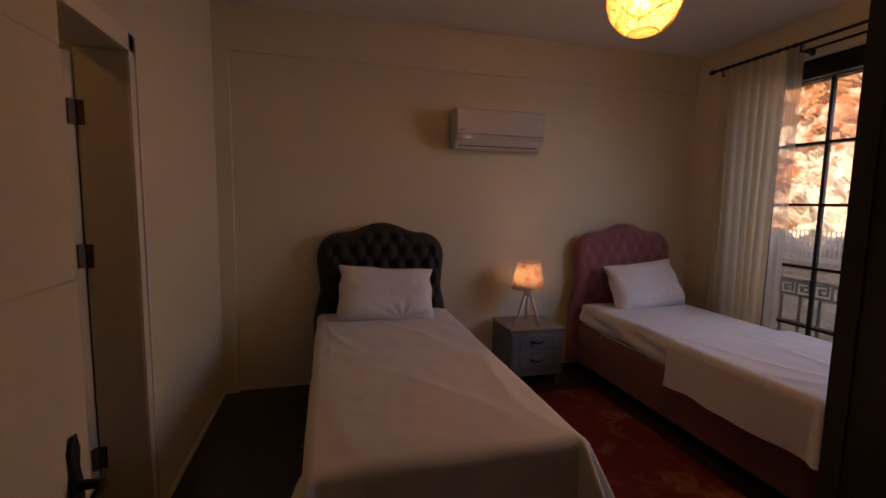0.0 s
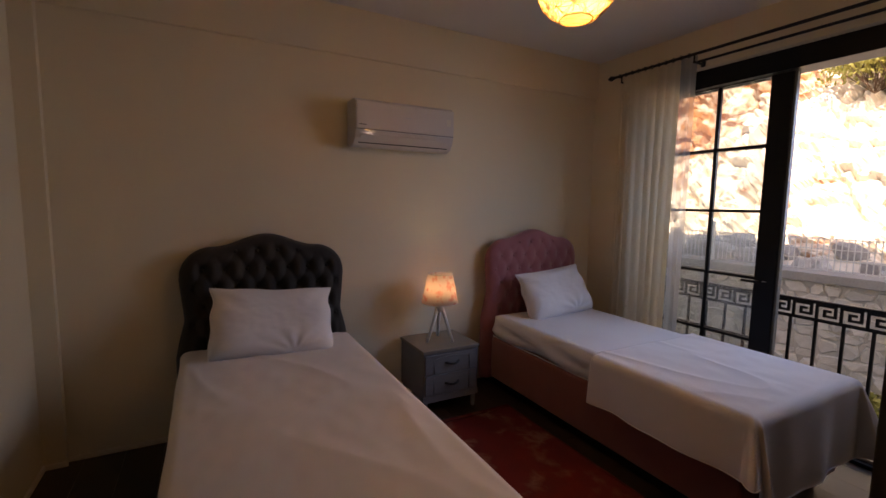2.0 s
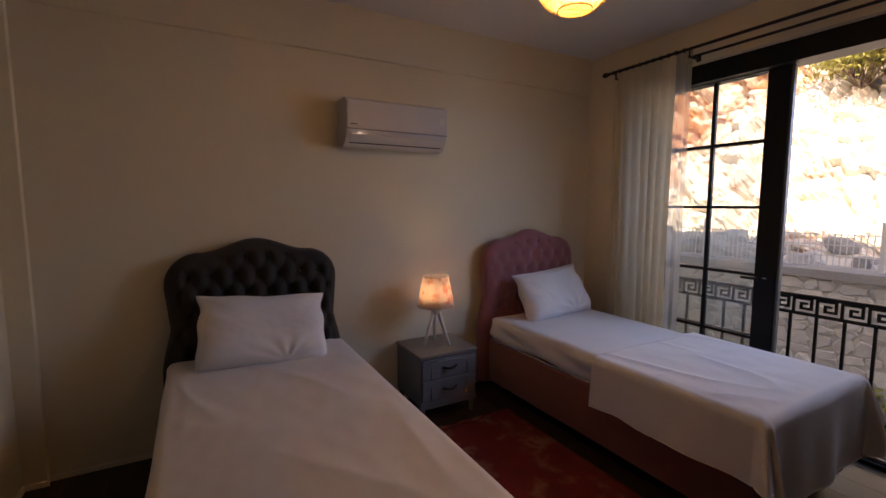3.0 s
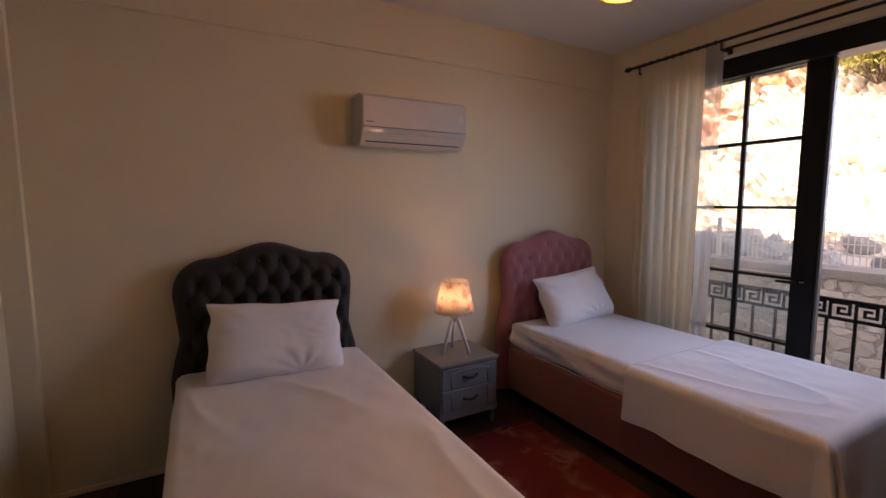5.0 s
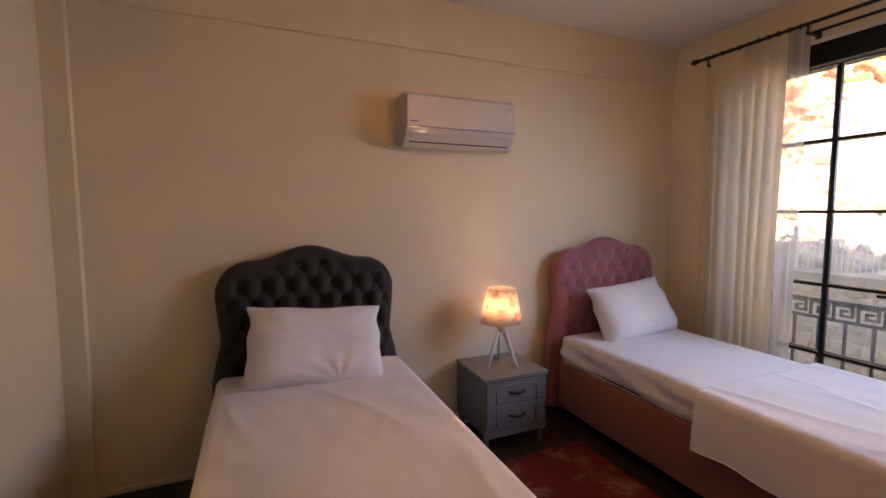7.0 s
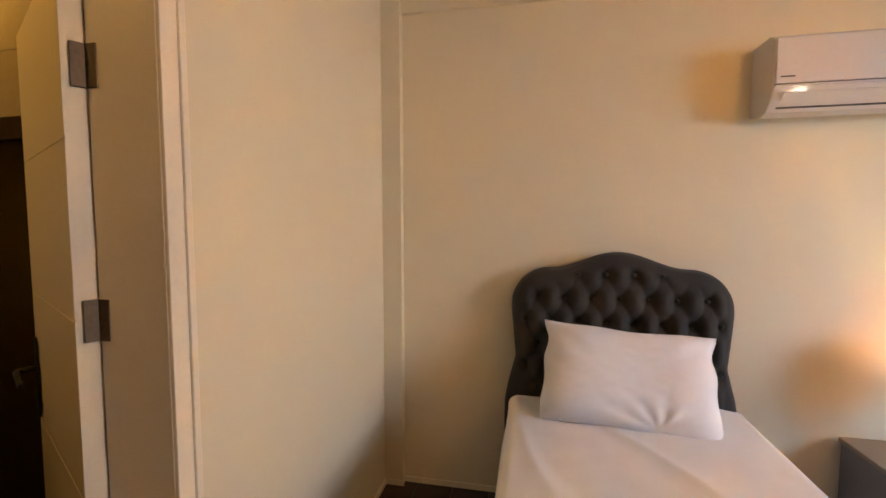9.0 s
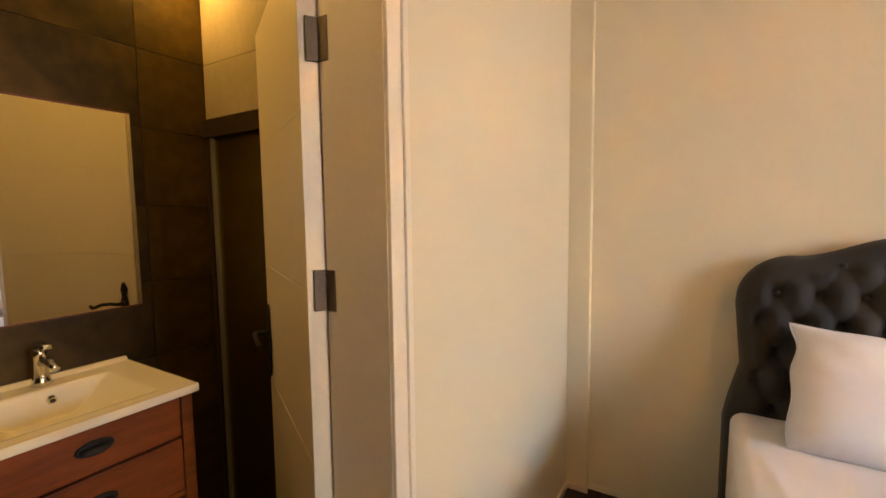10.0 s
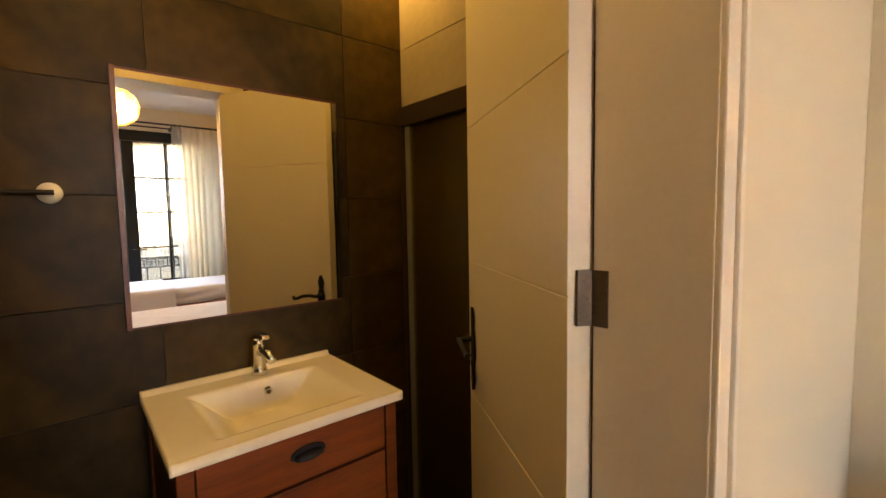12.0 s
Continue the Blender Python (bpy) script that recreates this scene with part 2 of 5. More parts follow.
def rug_material():
    """Red worn carpet with a faded darker border and a pale medallion pattern."""
    m = mat("red_rug", (0.20, 0.014, 0.010), (0.11, 0.009, 0.008), 0.95, big=7, fine=260, mix=0.4, bump=0.5, depth=0.003)
    n, ln = m.node_tree.nodes, m.node_tree.links
    p = n["Principled BSDF"]
    base = p.inputs["Base Color"].links[0].from_socket
    co = n.new("ShaderNodeTexCoord")
    vo = n.new("ShaderNodeTexVoronoi")
    vo.inputs["Scale"].default_value = 9.0
    vo.feature = "DISTANCE_TO_EDGE"
    ns = n.new("ShaderNodeTexNoise")
    ns.inputs["Scale"].default_value, ns.inputs["Detail"].default_value = 4.5, 8
    warp, shift = n.new("ShaderNodeTexNoise"), n.new("ShaderNodeVectorMath")
    warp.inputs["Scale"].default_value, warp.inputs["Detail"].default_value = 11.0, 5
    shift.operation = "MULTIPLY_ADD"
    shift.inputs[1].default_value = (0.16, 0.16, 0.16)
    ln.new(co.outputs["Object"], warp.inputs["Vector"])
    ln.new(warp.outputs["Color"], shift.inputs[0])
    ln.new(co.outputs["Object"], shift.inputs[2])
    ln.new(shift.outputs[0], vo.inputs["Vector"])
    ln.new(co.outputs["Object"], ns.inputs["Vector"])
    r1, r2 = n.new("ShaderNodeValToRGB"), n.new("ShaderNodeValToRGB")
    r1.color_ramp.elements[0].position, r1.color_ramp.elements[1].position = 0.0, 0.26
    r1.color_ramp.elements[0].color, r1.color_ramp.elements[1].color = (1, 1, 1, 1), (0, 0, 0, 1)
    r2.color_ramp.elements[0].position, r2.color_ramp.elements[1].position = 0.50, 0.62
    ln.new(vo.outputs["Distance"], r1.inputs[0])
    ln.new(ns.outputs["Fac"], r2.inputs[0])
    mu = n.new("ShaderNodeMath")
    mu.operation = "MULTIPLY"
    ln.new(r1.outputs[0], mu.inputs[0])
    ln.new(r2.outputs[0], mu.inputs[1])
    m2 = n.new("ShaderNodeMath")
    m2.operation = "MULTIPLY"
    m2.inputs[1].default_value = 0.75
    ln.new(mu.outputs[0], m2.inputs[0])
    mx = n.new("ShaderNodeMix")
    mx.data_type = "RGBA"
    ln.new(m2.outputs[0], mx.inputs[0])
    ln.new(base, mx.inputs[6])
    mx.inputs[7].default_value = (0.27, 0.135, 0.095, 1)
    ln.new(mx.outputs[2], p.inputs["Base Color"])
    return m


M_RUG = rug_material()


# ---- builders ----
def thing(name, place, label, category, group="", kind=""):
    """An Empty at the thing's base; its parts are built in world metres."""
    ob = new(name)
    ob.location = place
    ob.empty_display_size = 0.05
    return tagged(ob, label, category, group, kind)


def part(name, bm, material, parent=None, label="", smooth=False):
    """Links a bmesh as one mesh object under a thing or a part."""
    me = bpy.data.meshes.new(name)
    bm.to_mesh(me)
    bm.free()
    me.materials.append(material)
    if smooth:
        me.shade_smooth()
    ob = new(name, me)
    if parent:
        ob.parent = parent
        if parent.type == "EMPTY":
            ob.matrix_parent_inverse = Matrix.Translation(-parent.location)
    return tagged(ob, label)


def structure(name, bm, material, label, category, smooth=False):
    return tagged(part(name, bm, material, None, "", smooth), label, category, "", "structure")


def box(bm, x0, x1, y0, y1, z0, z1, bevel=0.0, m=None):
    """Adds a box, with rounded edges where bevel is given, turned by m."""
    vs = bmesh.ops.create_cube(bm, size=1)["verts"]
    for v in vs:
        v.co = Vector(((x0 + x1) / 2 + v.co.x * (x1 - x0), (y0 + y1) / 2 + v.co.y * (y1 - y0), (z0 + z1) / 2 + v.co.z * (z1 - z0)))
    if bevel:
        es = list({e for v in vs for e in v.link_edges})
        r = bmesh.ops.bevel(bm, geom=es, offset=bevel, segments=2, affect="EDGES", profile=0.6)
        vs = list({v for f in r["faces"] for v in f.verts} | {v for v in vs if v.is_valid})
    if m:
        for v in vs:
            v.co = m @ v.co
    return bm


def boxed(*a, **k):
    return box(bmesh.new(), *a, **k)


def rod(bm, a, b, r0, r1=None, sides=10):
    """Adds a round bar from a to b."""
    a, b = Vector(a), Vector(b)
    d = b - a
    m = Matrix.Translation((a + b) / 2) @ d.to_track_quat("Z", "Y").to_matrix().to_4x4()
    bmesh.ops.create_cone(bm, cap_ends=True, segments=sides, radius1=r0, radius2=r0 if r1 is None else r1, depth=d.length, matrix=m)
    return bm


def roded(*a, **k):
    return rod(bmesh.new(), *a, **k)


def tube(bm, pts, r, sides=8):
    """Adds a tube along a line of points."""
    pts = [Vector(p) for p in pts]
    rings = []
    for i, p in enumerate(pts):
        d = (pts[min(i + 1, len(pts) - 1)] - pts[max(i - 1, 0)]).normalized()
        q = d.to_track_quat("Z", "Y")
        rings.append([bm.verts.new(p + q @ Vector((r * math.cos(k * math.tau / sides), r * math.sin(k * math.tau / sides), 0))) for k in range(sides)])
    for a, b in zip(rings, rings[1:]):
        for k in range(sides):
            bm.faces.new((a[k], a[(k + 1) % sides], b[(k + 1) % sides], b[k]))
    for ring, flip in ((rings[0], True), (rings[-1], False)):
        bm.faces.new(ring[::-1] if flip else ring)
    return bm


def lathe(bm, centre, profile, sides=32, caps=True):
    """Adds a turned body from (radius, height) pairs."""
    c = Vector(centre)
    rings = [[bm.verts.new(c + Vector((r * math.cos(k * math.tau / sides), r * math.sin(k * math.tau / sides), z))) for k in range(sides)] for r, z in profile]
    for a, b in zip(rings, rings[1:]):
        for k in range(sides):
            bm.faces.new((a[k], a[(k + 1) % sides], b[(k + 1) % sides], b[k]))
    if caps:
        bm.faces.new(rings[0][::-1])
        bm.faces.new(rings[-1])
    return bm


def grid(bm, nu, nv, f):
    """Adds a surface f(u, v), u and v from 0 to 1."""
    vs = [[bm.verts.new(f(i / nu, j / nv)) for j in range(nv + 1)] for i in range(nu + 1)]
    for i in range(nu):
        for j in range(nv):
            bm.faces.new((vs[i][j], vs[i + 1][j], vs[i + 1][j + 1], vs[i][j + 1]))
    return bm


def solid(ob, thickness, offset=-1.0):
    md = ob.modifiers.new("thickness", "SOLIDIFY")
    md.thickness, md.offset = thickness, offset
    return ob


def nz(x, y, z=0.0):
    return noise.noise(Vector((x, y, z)))


# ---- the large structure ----
CEIL = 2.75
SOUTH = -3.36
structure("floor", boxed(-0.02, 4.16, -4.62, 0.05, -0.12, -0.012), M_GROUT, "dark sub-floor of the bedroom under the laminate planks", "floor")
structure("ceiling", boxed(-0.12, 4.16, -3.50, 0.16, CEIL, CEIL + 0.15), M_CEIL, "plain white painted plaster ceiling of the bedroom", "ceiling")

bm = boxed(-0.12, 4.30, 0.0, 0.16, -0.1, CEIL)
structure("wall_north", bm, M_WALL, "warm white painted wall behind the two headboards", "wall")
bm = boxed(0.10, 4.02, -0.024, 0.002, 2.44, CEIL + 0.001, 0.004)
structure("beam_north", bm, M_WALL, "shallow painted beam along the top of the bed wall", "beam")
structure("column_1", boxed(0.001, 0.10, -0.045, 0.002, 0, CEIL), M_WALL, "narrow painted column in the corner beside the bathroom wall", "column")

DN, DS, DTOP = -1.412, -2.115, 1.985
bm = boxed(-0.16, 0.0, DN + 0.03, 0.0, -0.1, CEIL)
box(bm, -0.16, 0.0, SOUTH, DS - 0.03, -0.1, CEIL)
box(bm, -0.16, 0.0, DS - 0.03, DN + 0.03, DTOP + 0.03, CEIL)
structure("wall_west", bm, M_WALL, "warm white painted wall with the bathroom doorway", "wall")

WX, WN, WS, WTOP = 4.02, -0.56, -2.46, 2.47
bm = boxed(WX, 4.30, WN, 0.0, -0.1, CEIL)
box(bm, WX, 4.30, SOUTH - 0.14, WS, -0.1, CEIL)
box(bm, WX, 4.30, WS, WN, WTOP, CEIL)
structure("wall_east", bm, M_WALL, "warm white painted wall round the balcony door", "wall")

structure("wall_south_1", boxed(1.82, 4.02, SOUTH - 0.14, SOUTH, -0.1, CEIL), M_WALL, "painted wall at the foot end of the beds", "wall")
bm = boxed(-0.16, 0.24, SOUTH - 0.14, SOUTH, -0.1, CEIL)
box(bm, 1.13, 1.82, SOUTH - 0.14, SOUTH, -0.1, CEIL)
box(bm, 0.24, 1.13, SOUTH - 0.14, SOUTH, 2.10, CEIL)
structure("wall_entrance", bm, M_WALL, "painted wall with the room's entrance doorway", "wall")
bm = boxed(-0.30, -0.16, -4.62, SOUTH - 0.14, -0.1, CEIL)
box(bm, 1.60, 1.74, -4.62, SOUTH - 0.14, -0.1, CEIL)
box(bm, -0.30, 1.74, -4.76, -4.62, -0.1, CEIL)
structure("wall_corridor", bm, M_WALL, "plain painted corridor walls outside the bedroom", "wall")
structure("ceiling_corridor", boxed(-0.30, 1.74, -4.76, -3.50, 2.60, CEIL), M_CEIL, "plain corridor ceiling outside the bedroom", "ceiling")

# bathroom shell
BX, BN, BS, BC = -1.25, -1.03, -3.0, 2.40
structure("bathroom_floor", boxed(-1.45, -0.02, -3.1, 0.0, -0.12, -0.006), M_TILE, "dark stone-tiled bathroom floor", "floor")
structure("bathroom_ceiling", boxed(-1.45, -0.16, -3.1, 0.0, BC, BC + 0.1), M_CEIL, "white bathroom ceiling", "ceiling")
bath_west = structure("bathroom_wall_west", boxed(-1.45, BX - 0.008, -3.1, 0.0, -0.1, BC), M_GROUT, "dark tiled bathroom wall behind the vanity", "wall")
bath_north = structure("bathroom_wall_north", boxed(BX - 0.008, -0.16, BN + 0.008, BN + 0.09, 1.759, BC), M_GROUT, "beige tiled wall over the shower enclosure", "wall")
structure("shower_wall", boxed(BX, -0.16, -0.28, -0.20, -0.1, BC), M_BEIGE_TILE, "beige tiled wall at the back of the shower", "wall")
structure("bathroom_wall_south", boxed(BX, -0.16, -3.1, BS, -0.1, BC), M_TILE, "dark tiled wall at the end of the bathroom", "wall")
bath_east = structure("bathroom_wall_east", boxed(-0.168, -0.16, BS, DS - 0.10, -0.1, BC), M_TILE, "dark tiled bathroom wall beside the door", "wall")
structure("bathroom_wall_return", boxed(-0.168, -0.16, DN + 0.10, -0.2, -0.1, BC), M_TILE, "dark tiled bathroom wall behind the opened door", "wall")

# outer shell of the house, out of view; roof height sets the yard's shade
bm = boxed(4.16, 4.30, -9.0, 7.0, CEIL, 8.1)
box(bm, 4.16, 4.30, 0.16, 7.0, -3.0, CEIL)
box(bm, 4.16, 4.30, -9.0, SOUTH - 0.14, -3.0, CEIL)
box(bm, 4.16, 4.30, SOUTH - 0.14, 0.16, -3.0, -0.1)
structure("house_front", bm, M_RENDER, "pale rendered outer wall of the house", "facade")
structure("house_roof", boxed(-6.0, 4.75, -9.0, 7.0, 8.1, 8.3), M_RENDER, "unseen flat roof with a short eave, placed to shade the yard", "roof")
structure("house_back", boxed(-6.0, -5.8, -9.0, 7.0, -3.0, 8.1), M_RENDER, "plain outer wall at the back of the house", "facade")
bm = boxed(-5.8, 4.16, 6.8, 7.0, -3.0, 8.1)
box(bm, -5.8, 4.16, -9.0, -8.8, -3.0, 8.1)
structure("house_sides", bm, M_RENDER, "plain outer side walls of the house", "facade")

# skirting
def skirting(name, x0, x1, y0, y1):
    structure(name, boxed(x0, x1, y0, y1, 0, 0.03, 0.003), M_TRIM, "low painted skirting board along the wall", "baseboard")


skirting("baseboard_north", 0.10, 4.008, -0.008, 0.002)
skirting("baseboard_column", 0.008, 0.108, -0.053, -0.045)
skirting("baseboard_west", 0.0, 0.012, DN + 0.09, -0.045)
skirting("baseboard_west_2", 0.0, 0.012, SOUTH, DS - 0.09)
skirting("baseboard_east", WX - 0.012, WX, WN, -0.03)
skirting("baseboard_south", 2.95, WX, SOUTH, SOUTH + 0.008)


# ---- doors ----
def door_trim(name, wall_x, inner, y0, y1, top, label):
    """Lining of the opening and casing on the room side."""
    ob = thing(name, (wall_x, (y0 + y1) / 2, 0), label, "door frame", kind="structure")
    bm = boxed(inner, wall_x + 0.004, y1, y1 + 0.03, 0, top, 0.002)
    part("jamb", bm, M_TRIM, ob)
    part("jamb", boxed(inner, wall_x + 0.004, y0 - 0.03, y0, 0, top, 0.002), M_TRIM, ob)
    part("head", boxed(inner, wall_x + 0.004, y0 - 0.03, y1 + 0.03, top, top + 0.03, 0.002), M_TRIM, ob)
    for a, b in ((y1 + 0.001, y1 + 0.071), (y0 - 0.071, y0 - 0.001)):
        bm = boxed(wall_x + 0.001, wall_x + 0.013, a, b, 0, top + 0.07, 0.003)
        box(bm, wall_x + 0.010, wall_x + 0.020, a + (0.045 if a > y0 else 0.006), b - (0.006 if a > y0 else 0.045), 0, top + 0.065, 0.004)
        part("casing", bm, M_TRIM, ob)
    part("casing", boxed(wall_x + 0.001, wall_x + 0.013, y0 - 0.071, y1 + 0.071, top + 0.001, top + 0.072, 0.003), M_TRIM, ob)
    return ob


door_trim("door_1", 0.0, -0.175, DS, DN, DTOP, "cream painted frame of the bathroom doorway")


def lever_set(parent, m, flip):
    """Black ornate plate with a curled lever on one face of a leaf."""
    s = -1 if flip else 1
    bm = bmesh.new()
    prof = [(0.006, -0.125), (0.017, -0.108), (0.011, -0.095), (0.019, -0.075), (0.021, 0.0), (0.019, 0.075), (0.011, 0.095), (0.017, 0.108), (0.006, 0.125)]
    grid(bm, 8, 16, lambda u, v: Vector(((u * 2 - 1) * np.interp(v, np.linspace(0, 1, 9), [p[0] for p in prof]), s * (0.004 + 0.004 * math.sin(u * math.pi)), -0.125 + v * 0.25)))
    bmesh.ops.transform(bm, matrix=m, verts=bm.verts)
    plate = solid(part("handle_plate", bm, M_IRON, parent, "black ornate iron plate", True), 0.004, 0)
    bm = bmesh.new()
    rod(bm, (0, s * 0.005, 0.03), (0, s * 0.05, 0.03), 0.010, 0.008, 12)
    tube(bm, [(0, s * 0.048, 0.03), (0.03, s * 0.055, 0.034), (0.07, s * 0.056, 0.030), (0.10, s * 0.055, 0.018), (0.118, s * 0.054, 0.014), (0.128, s * 0.052, 0.024)], 0.0075, 10)
    bmesh.ops.transform(bm, matrix=m, verts=bm.verts)
    part("lever", bm, M_IRON, plate, "black curled lever", True)
    bm = roded((0, s * 0.004, -0.045), (0, s * 0.011, -0.045), 0.009, 0.009, 12)
    bmesh.ops.transform(bm, matrix=m, verts=bm.verts)
    part("key_rose", bm, M_IRON, plate)


def leaf(name, hinge, degrees, width, height, label, grooves, hinges, handle_z):
    """A flush door leaf with grooved faces, hinged at its edge; local x runs from the hinge to the free edge."""
    m = pose(hinge[0], hinge[1], 0, 0, 0, degrees)
    ob = thing(name, (hinge[0], hinge[1], 0), label, "door")
    z0, th, gap = 0.012, 0.046, 0.0032
    body = boxed(0.004, width, -th / 2 + 0.0015, th / 2 - 0.0015, z0, height, 0.002, m)
    slab = part("slab", body, M_DOOR, ob)
    cuts = [z0] + grooves + [height]
    for s in (-1, 1):
        for a, b in zip(cuts, cuts[1:]):
            y0, y1 = sorted((s * (th / 2 - 0.004), s * th / 2))
            part("panel", boxed(0.004, width, y0, y1, a + gap / 2, b - gap / 2, 0.0015, m), M_DOOR, slab)
    for z in hinges:
        bm = boxed(-0.003, 0.0045, -th / 2 + 0.002, 0.008, z - 0.047, z + 0.047, 0.001, m)
        hg = part("hinge", bm, M_HINGE, ob, "bronze butt hinge")
        part("knuckle", rod(bmesh.new(), m @ Vector((-0.004, -th / 2 - 0.002, z - 0.047)), m @ Vector((-0.004, -th / 2 - 0.002, z + 0.047)), 0.006, None, 12), M_HINGE, hg)
        part("jamb_plate", boxed(-0.1755, -0.1475, DN - 0.0025, DN + 0.002, z - 0.047, z + 0.047, 0.001), M_HINGE, hg) if name == "bathroom_door" else None
        for dz in (-0.03, 0, 0.03):
            part("screw", rod(bmesh.new(), m @ Vector((-0.0042, -0.004 if dz else -0.011, z + dz)), m @ Vector((-0.0025, -0.004 if dz else -0.011, z + dz)), 0.0026, None, 8), M_HINGE, hg)
    hm = m @ pose(width - 0.055, 0, handle_z) @ Matrix.Diagonal((-1, 1, 1, 1))
    lever_set(ob, hm @ pose(0, th / 2, 0), False)
    lever_set(ob, hm @ pose(0, -th / 2, 0), True)
    return ob


leaf("bathroom_door", (-0.187, DN - 0.0165), 151.0, 0.645, 1.965, "cream grooved bathroom door standing open into the bathroom", [0.33, 0.78, 1.19, 1.585], [0.345, 1.188, 1.742], 0.93)
leaf("entrance_door", (0.264, SOUTH + 0.02), 88.75, 0.85, 2.06, "cream entrance door standing open into the bedroom", [0.45, 0.86, 1.27, 1.68], [0.25, 1.05, 1.85], 0.87)
ef = thing("door_2", (0.68, SOUTH, 0), "cream painted frame of the entrance doorway", "door frame", kind="structure")
part("jamb", boxed(0.241, 0.258, SOUTH - 0.142, SOUTH + 0.002, 0, 2.08, 0.002), M_TRIM, ef)
part("jamb", boxed(1.112, 1.129, SOUTH - 0.142, SOUTH + 0.002, 0, 2.08, 0.002), M_TRIM, ef)
part("head", boxed(0.241, 1.129, SOUTH - 0.142, SOUTH + 0.002, 2.08, 2.099, 0.002), M_TRIM, ef)

# ---- balcony door ----
GX = 4.17
win = thing("window_1", (GX, -1.51, 0), "black aluminium sliding balcony door pushed half open", "balcony door", kind="structure")
part("head_frame", boxed(4.08, 4.26, WS, WN, WTOP - 0.13, WTOP, 0.003), M_BLACK, win)
part("side_frame", boxed(4.08, 4.26, WN - 0.055, WN, 0.0, WTOP - 0.13, 0.003), M_BLACK, win)
part("side_frame", boxed(4.08, 4.26, WS, WS + 0.055, 0.0, WTOP - 0.13, 0.003), M_BLACK, win)
part("sill_track", boxed(4.08, 4.26, WS, WN, -0.012, 0.022, 0.003), M_BLACK, win)
for x in (4.125, 4.165, 4.215):
    part("rail", boxed(x - 0.004, x + 0.004, WS + 0.055, WN - 0.055, 0.02, 0.04), M_STEEL, win)


def sliding_leaf(x, y1, y0, label, handle):
    """A sliding leaf with one upright and four cross bars; y1 is its north edge."""
    top, bot, st = WTOP - 0.13, 0.04, 0.062
    fr = part("sash", boxed(x - 0.022, x + 0.022, y1 - st, y1, bot, top, 0.003), M_BLACK, win, label)
    box_part = lambda n, *a: part(n, boxed(*a), M_BLACK, fr)
    wide = 0.125 if handle else st
    box_part("stile", x - 0.022, x + 0.022, y0, y0 + wide, bot, top, 0.003)
    box_part("top_rail", x - 0.021, x + 0.021, y0 + wide, y1 - st, top - 0.006, top - 0.001)
    box_part("bottom_rail", x - 0.021, x + 0.021, y0 + wide, y1 - st, bot, bot + 0.07)
    mid = -1.052 if handle else -1.020
    box_part("glazing_bar", x - 0.012, x + 0.012, mid - 0.011, mid + 0.011, bot + 0.07, top - 0.006)
    for z in (1.888, 1.445, 0.985, 0.545):
        box_part("glazing_bar", x - 0.011, x + 0.011, y0 + wide, mid - 0.0115, z - 0.010, z + 0.010)
        box_part("glazing_bar", x - 0.011, x + 0.011, mid + 0.0115, y1 - st, z - 0.010, z + 0.010)
    pane = part("pane", boxed(x - 0.003, x + 0.003, y0 + wide, y1 - st, bot + 0.07, top - 0.006), M_GLASS, fr, "clear glass pane")
    pane.visible_shadow = False
    if handle:
        part("pull", boxed(x - 0.048, x - 0.022, y0 + 0.09, y0 + 0.20, 0.955, 0.972, 0.004), M_BLACK, fr, "black bar handle")
        part("lock", boxed(x - 0.026, x - 0.021, y0 + 0.05, y0 + 0.075, 0.968, 0.974, 0.001), M_STEEL, fr)
        part("edge_seal", boxed(x - 0.020, x + 0.020, y0 - 0.005, y0 - 0.001, bot, top), M_BLACK, fr)


sliding_leaf(4.165, -0.615, -1.515, "inner sliding leaf with black glazing bars", True)
sliding_leaf(4.215, -0.585, -1.485, "outer sliding leaf stacked behind the inner one", False)
part("brush_strip", boxed(4.150, 4.185, -1.536, -1.522, 0.045, WTOP - 0.135, 0.002), M_SEAL, win, "grey meeting strip of the sliding leaf")
structure("balcony_step", boxed(4.262, 4.72, -2.9, 0.3, -0.14, -0.03, 0.004), M_CONCRETE, "grey concrete balcony slab outside the door", "balcony")

# ---- curtain and rods ----
cr = thing("curtain_rod", (3.95, -1.3, 2.54), "black double curtain rod above the balcony door", "curtain rod")
part("front_rod", roded((3.905, -0.29, 2.545), (3.905, -2.56, 2.545), 0.0105, None, 14), M_IRON, cr)
part("rear_rod", roded((3.965, -0.33, 2.505), (3.965, -2.56, 2.505), 0.009, None, 14), M_IRON, cr)
bm = bmesh.new()
for r, z in ((0.016, -0.295), (0.021, -0.272), (0.012, -0.252)):
    bmesh.ops.create_uvsphere(bm, u_segments=14, v_segments=8, radius=r, matrix=pose(3.905, z, 2.545))
part("finial", bm, M_IRON, cr, "turned black finial", True)
for y in (-0.38, -1.00, -2.45):
    b = boxed(3.90, 4.02, y - 0.006, y + 0.006, 2.485, 2.497)
    box(b, 4.008, 4.02, y - 0.014, y + 0.014, 2.475, 2.525)
    rod(b, (3.905, y, 2.49), (3.905, y, 2.54), 0.006, None, 8)
    part("bracket", b, M_IRON, cr)


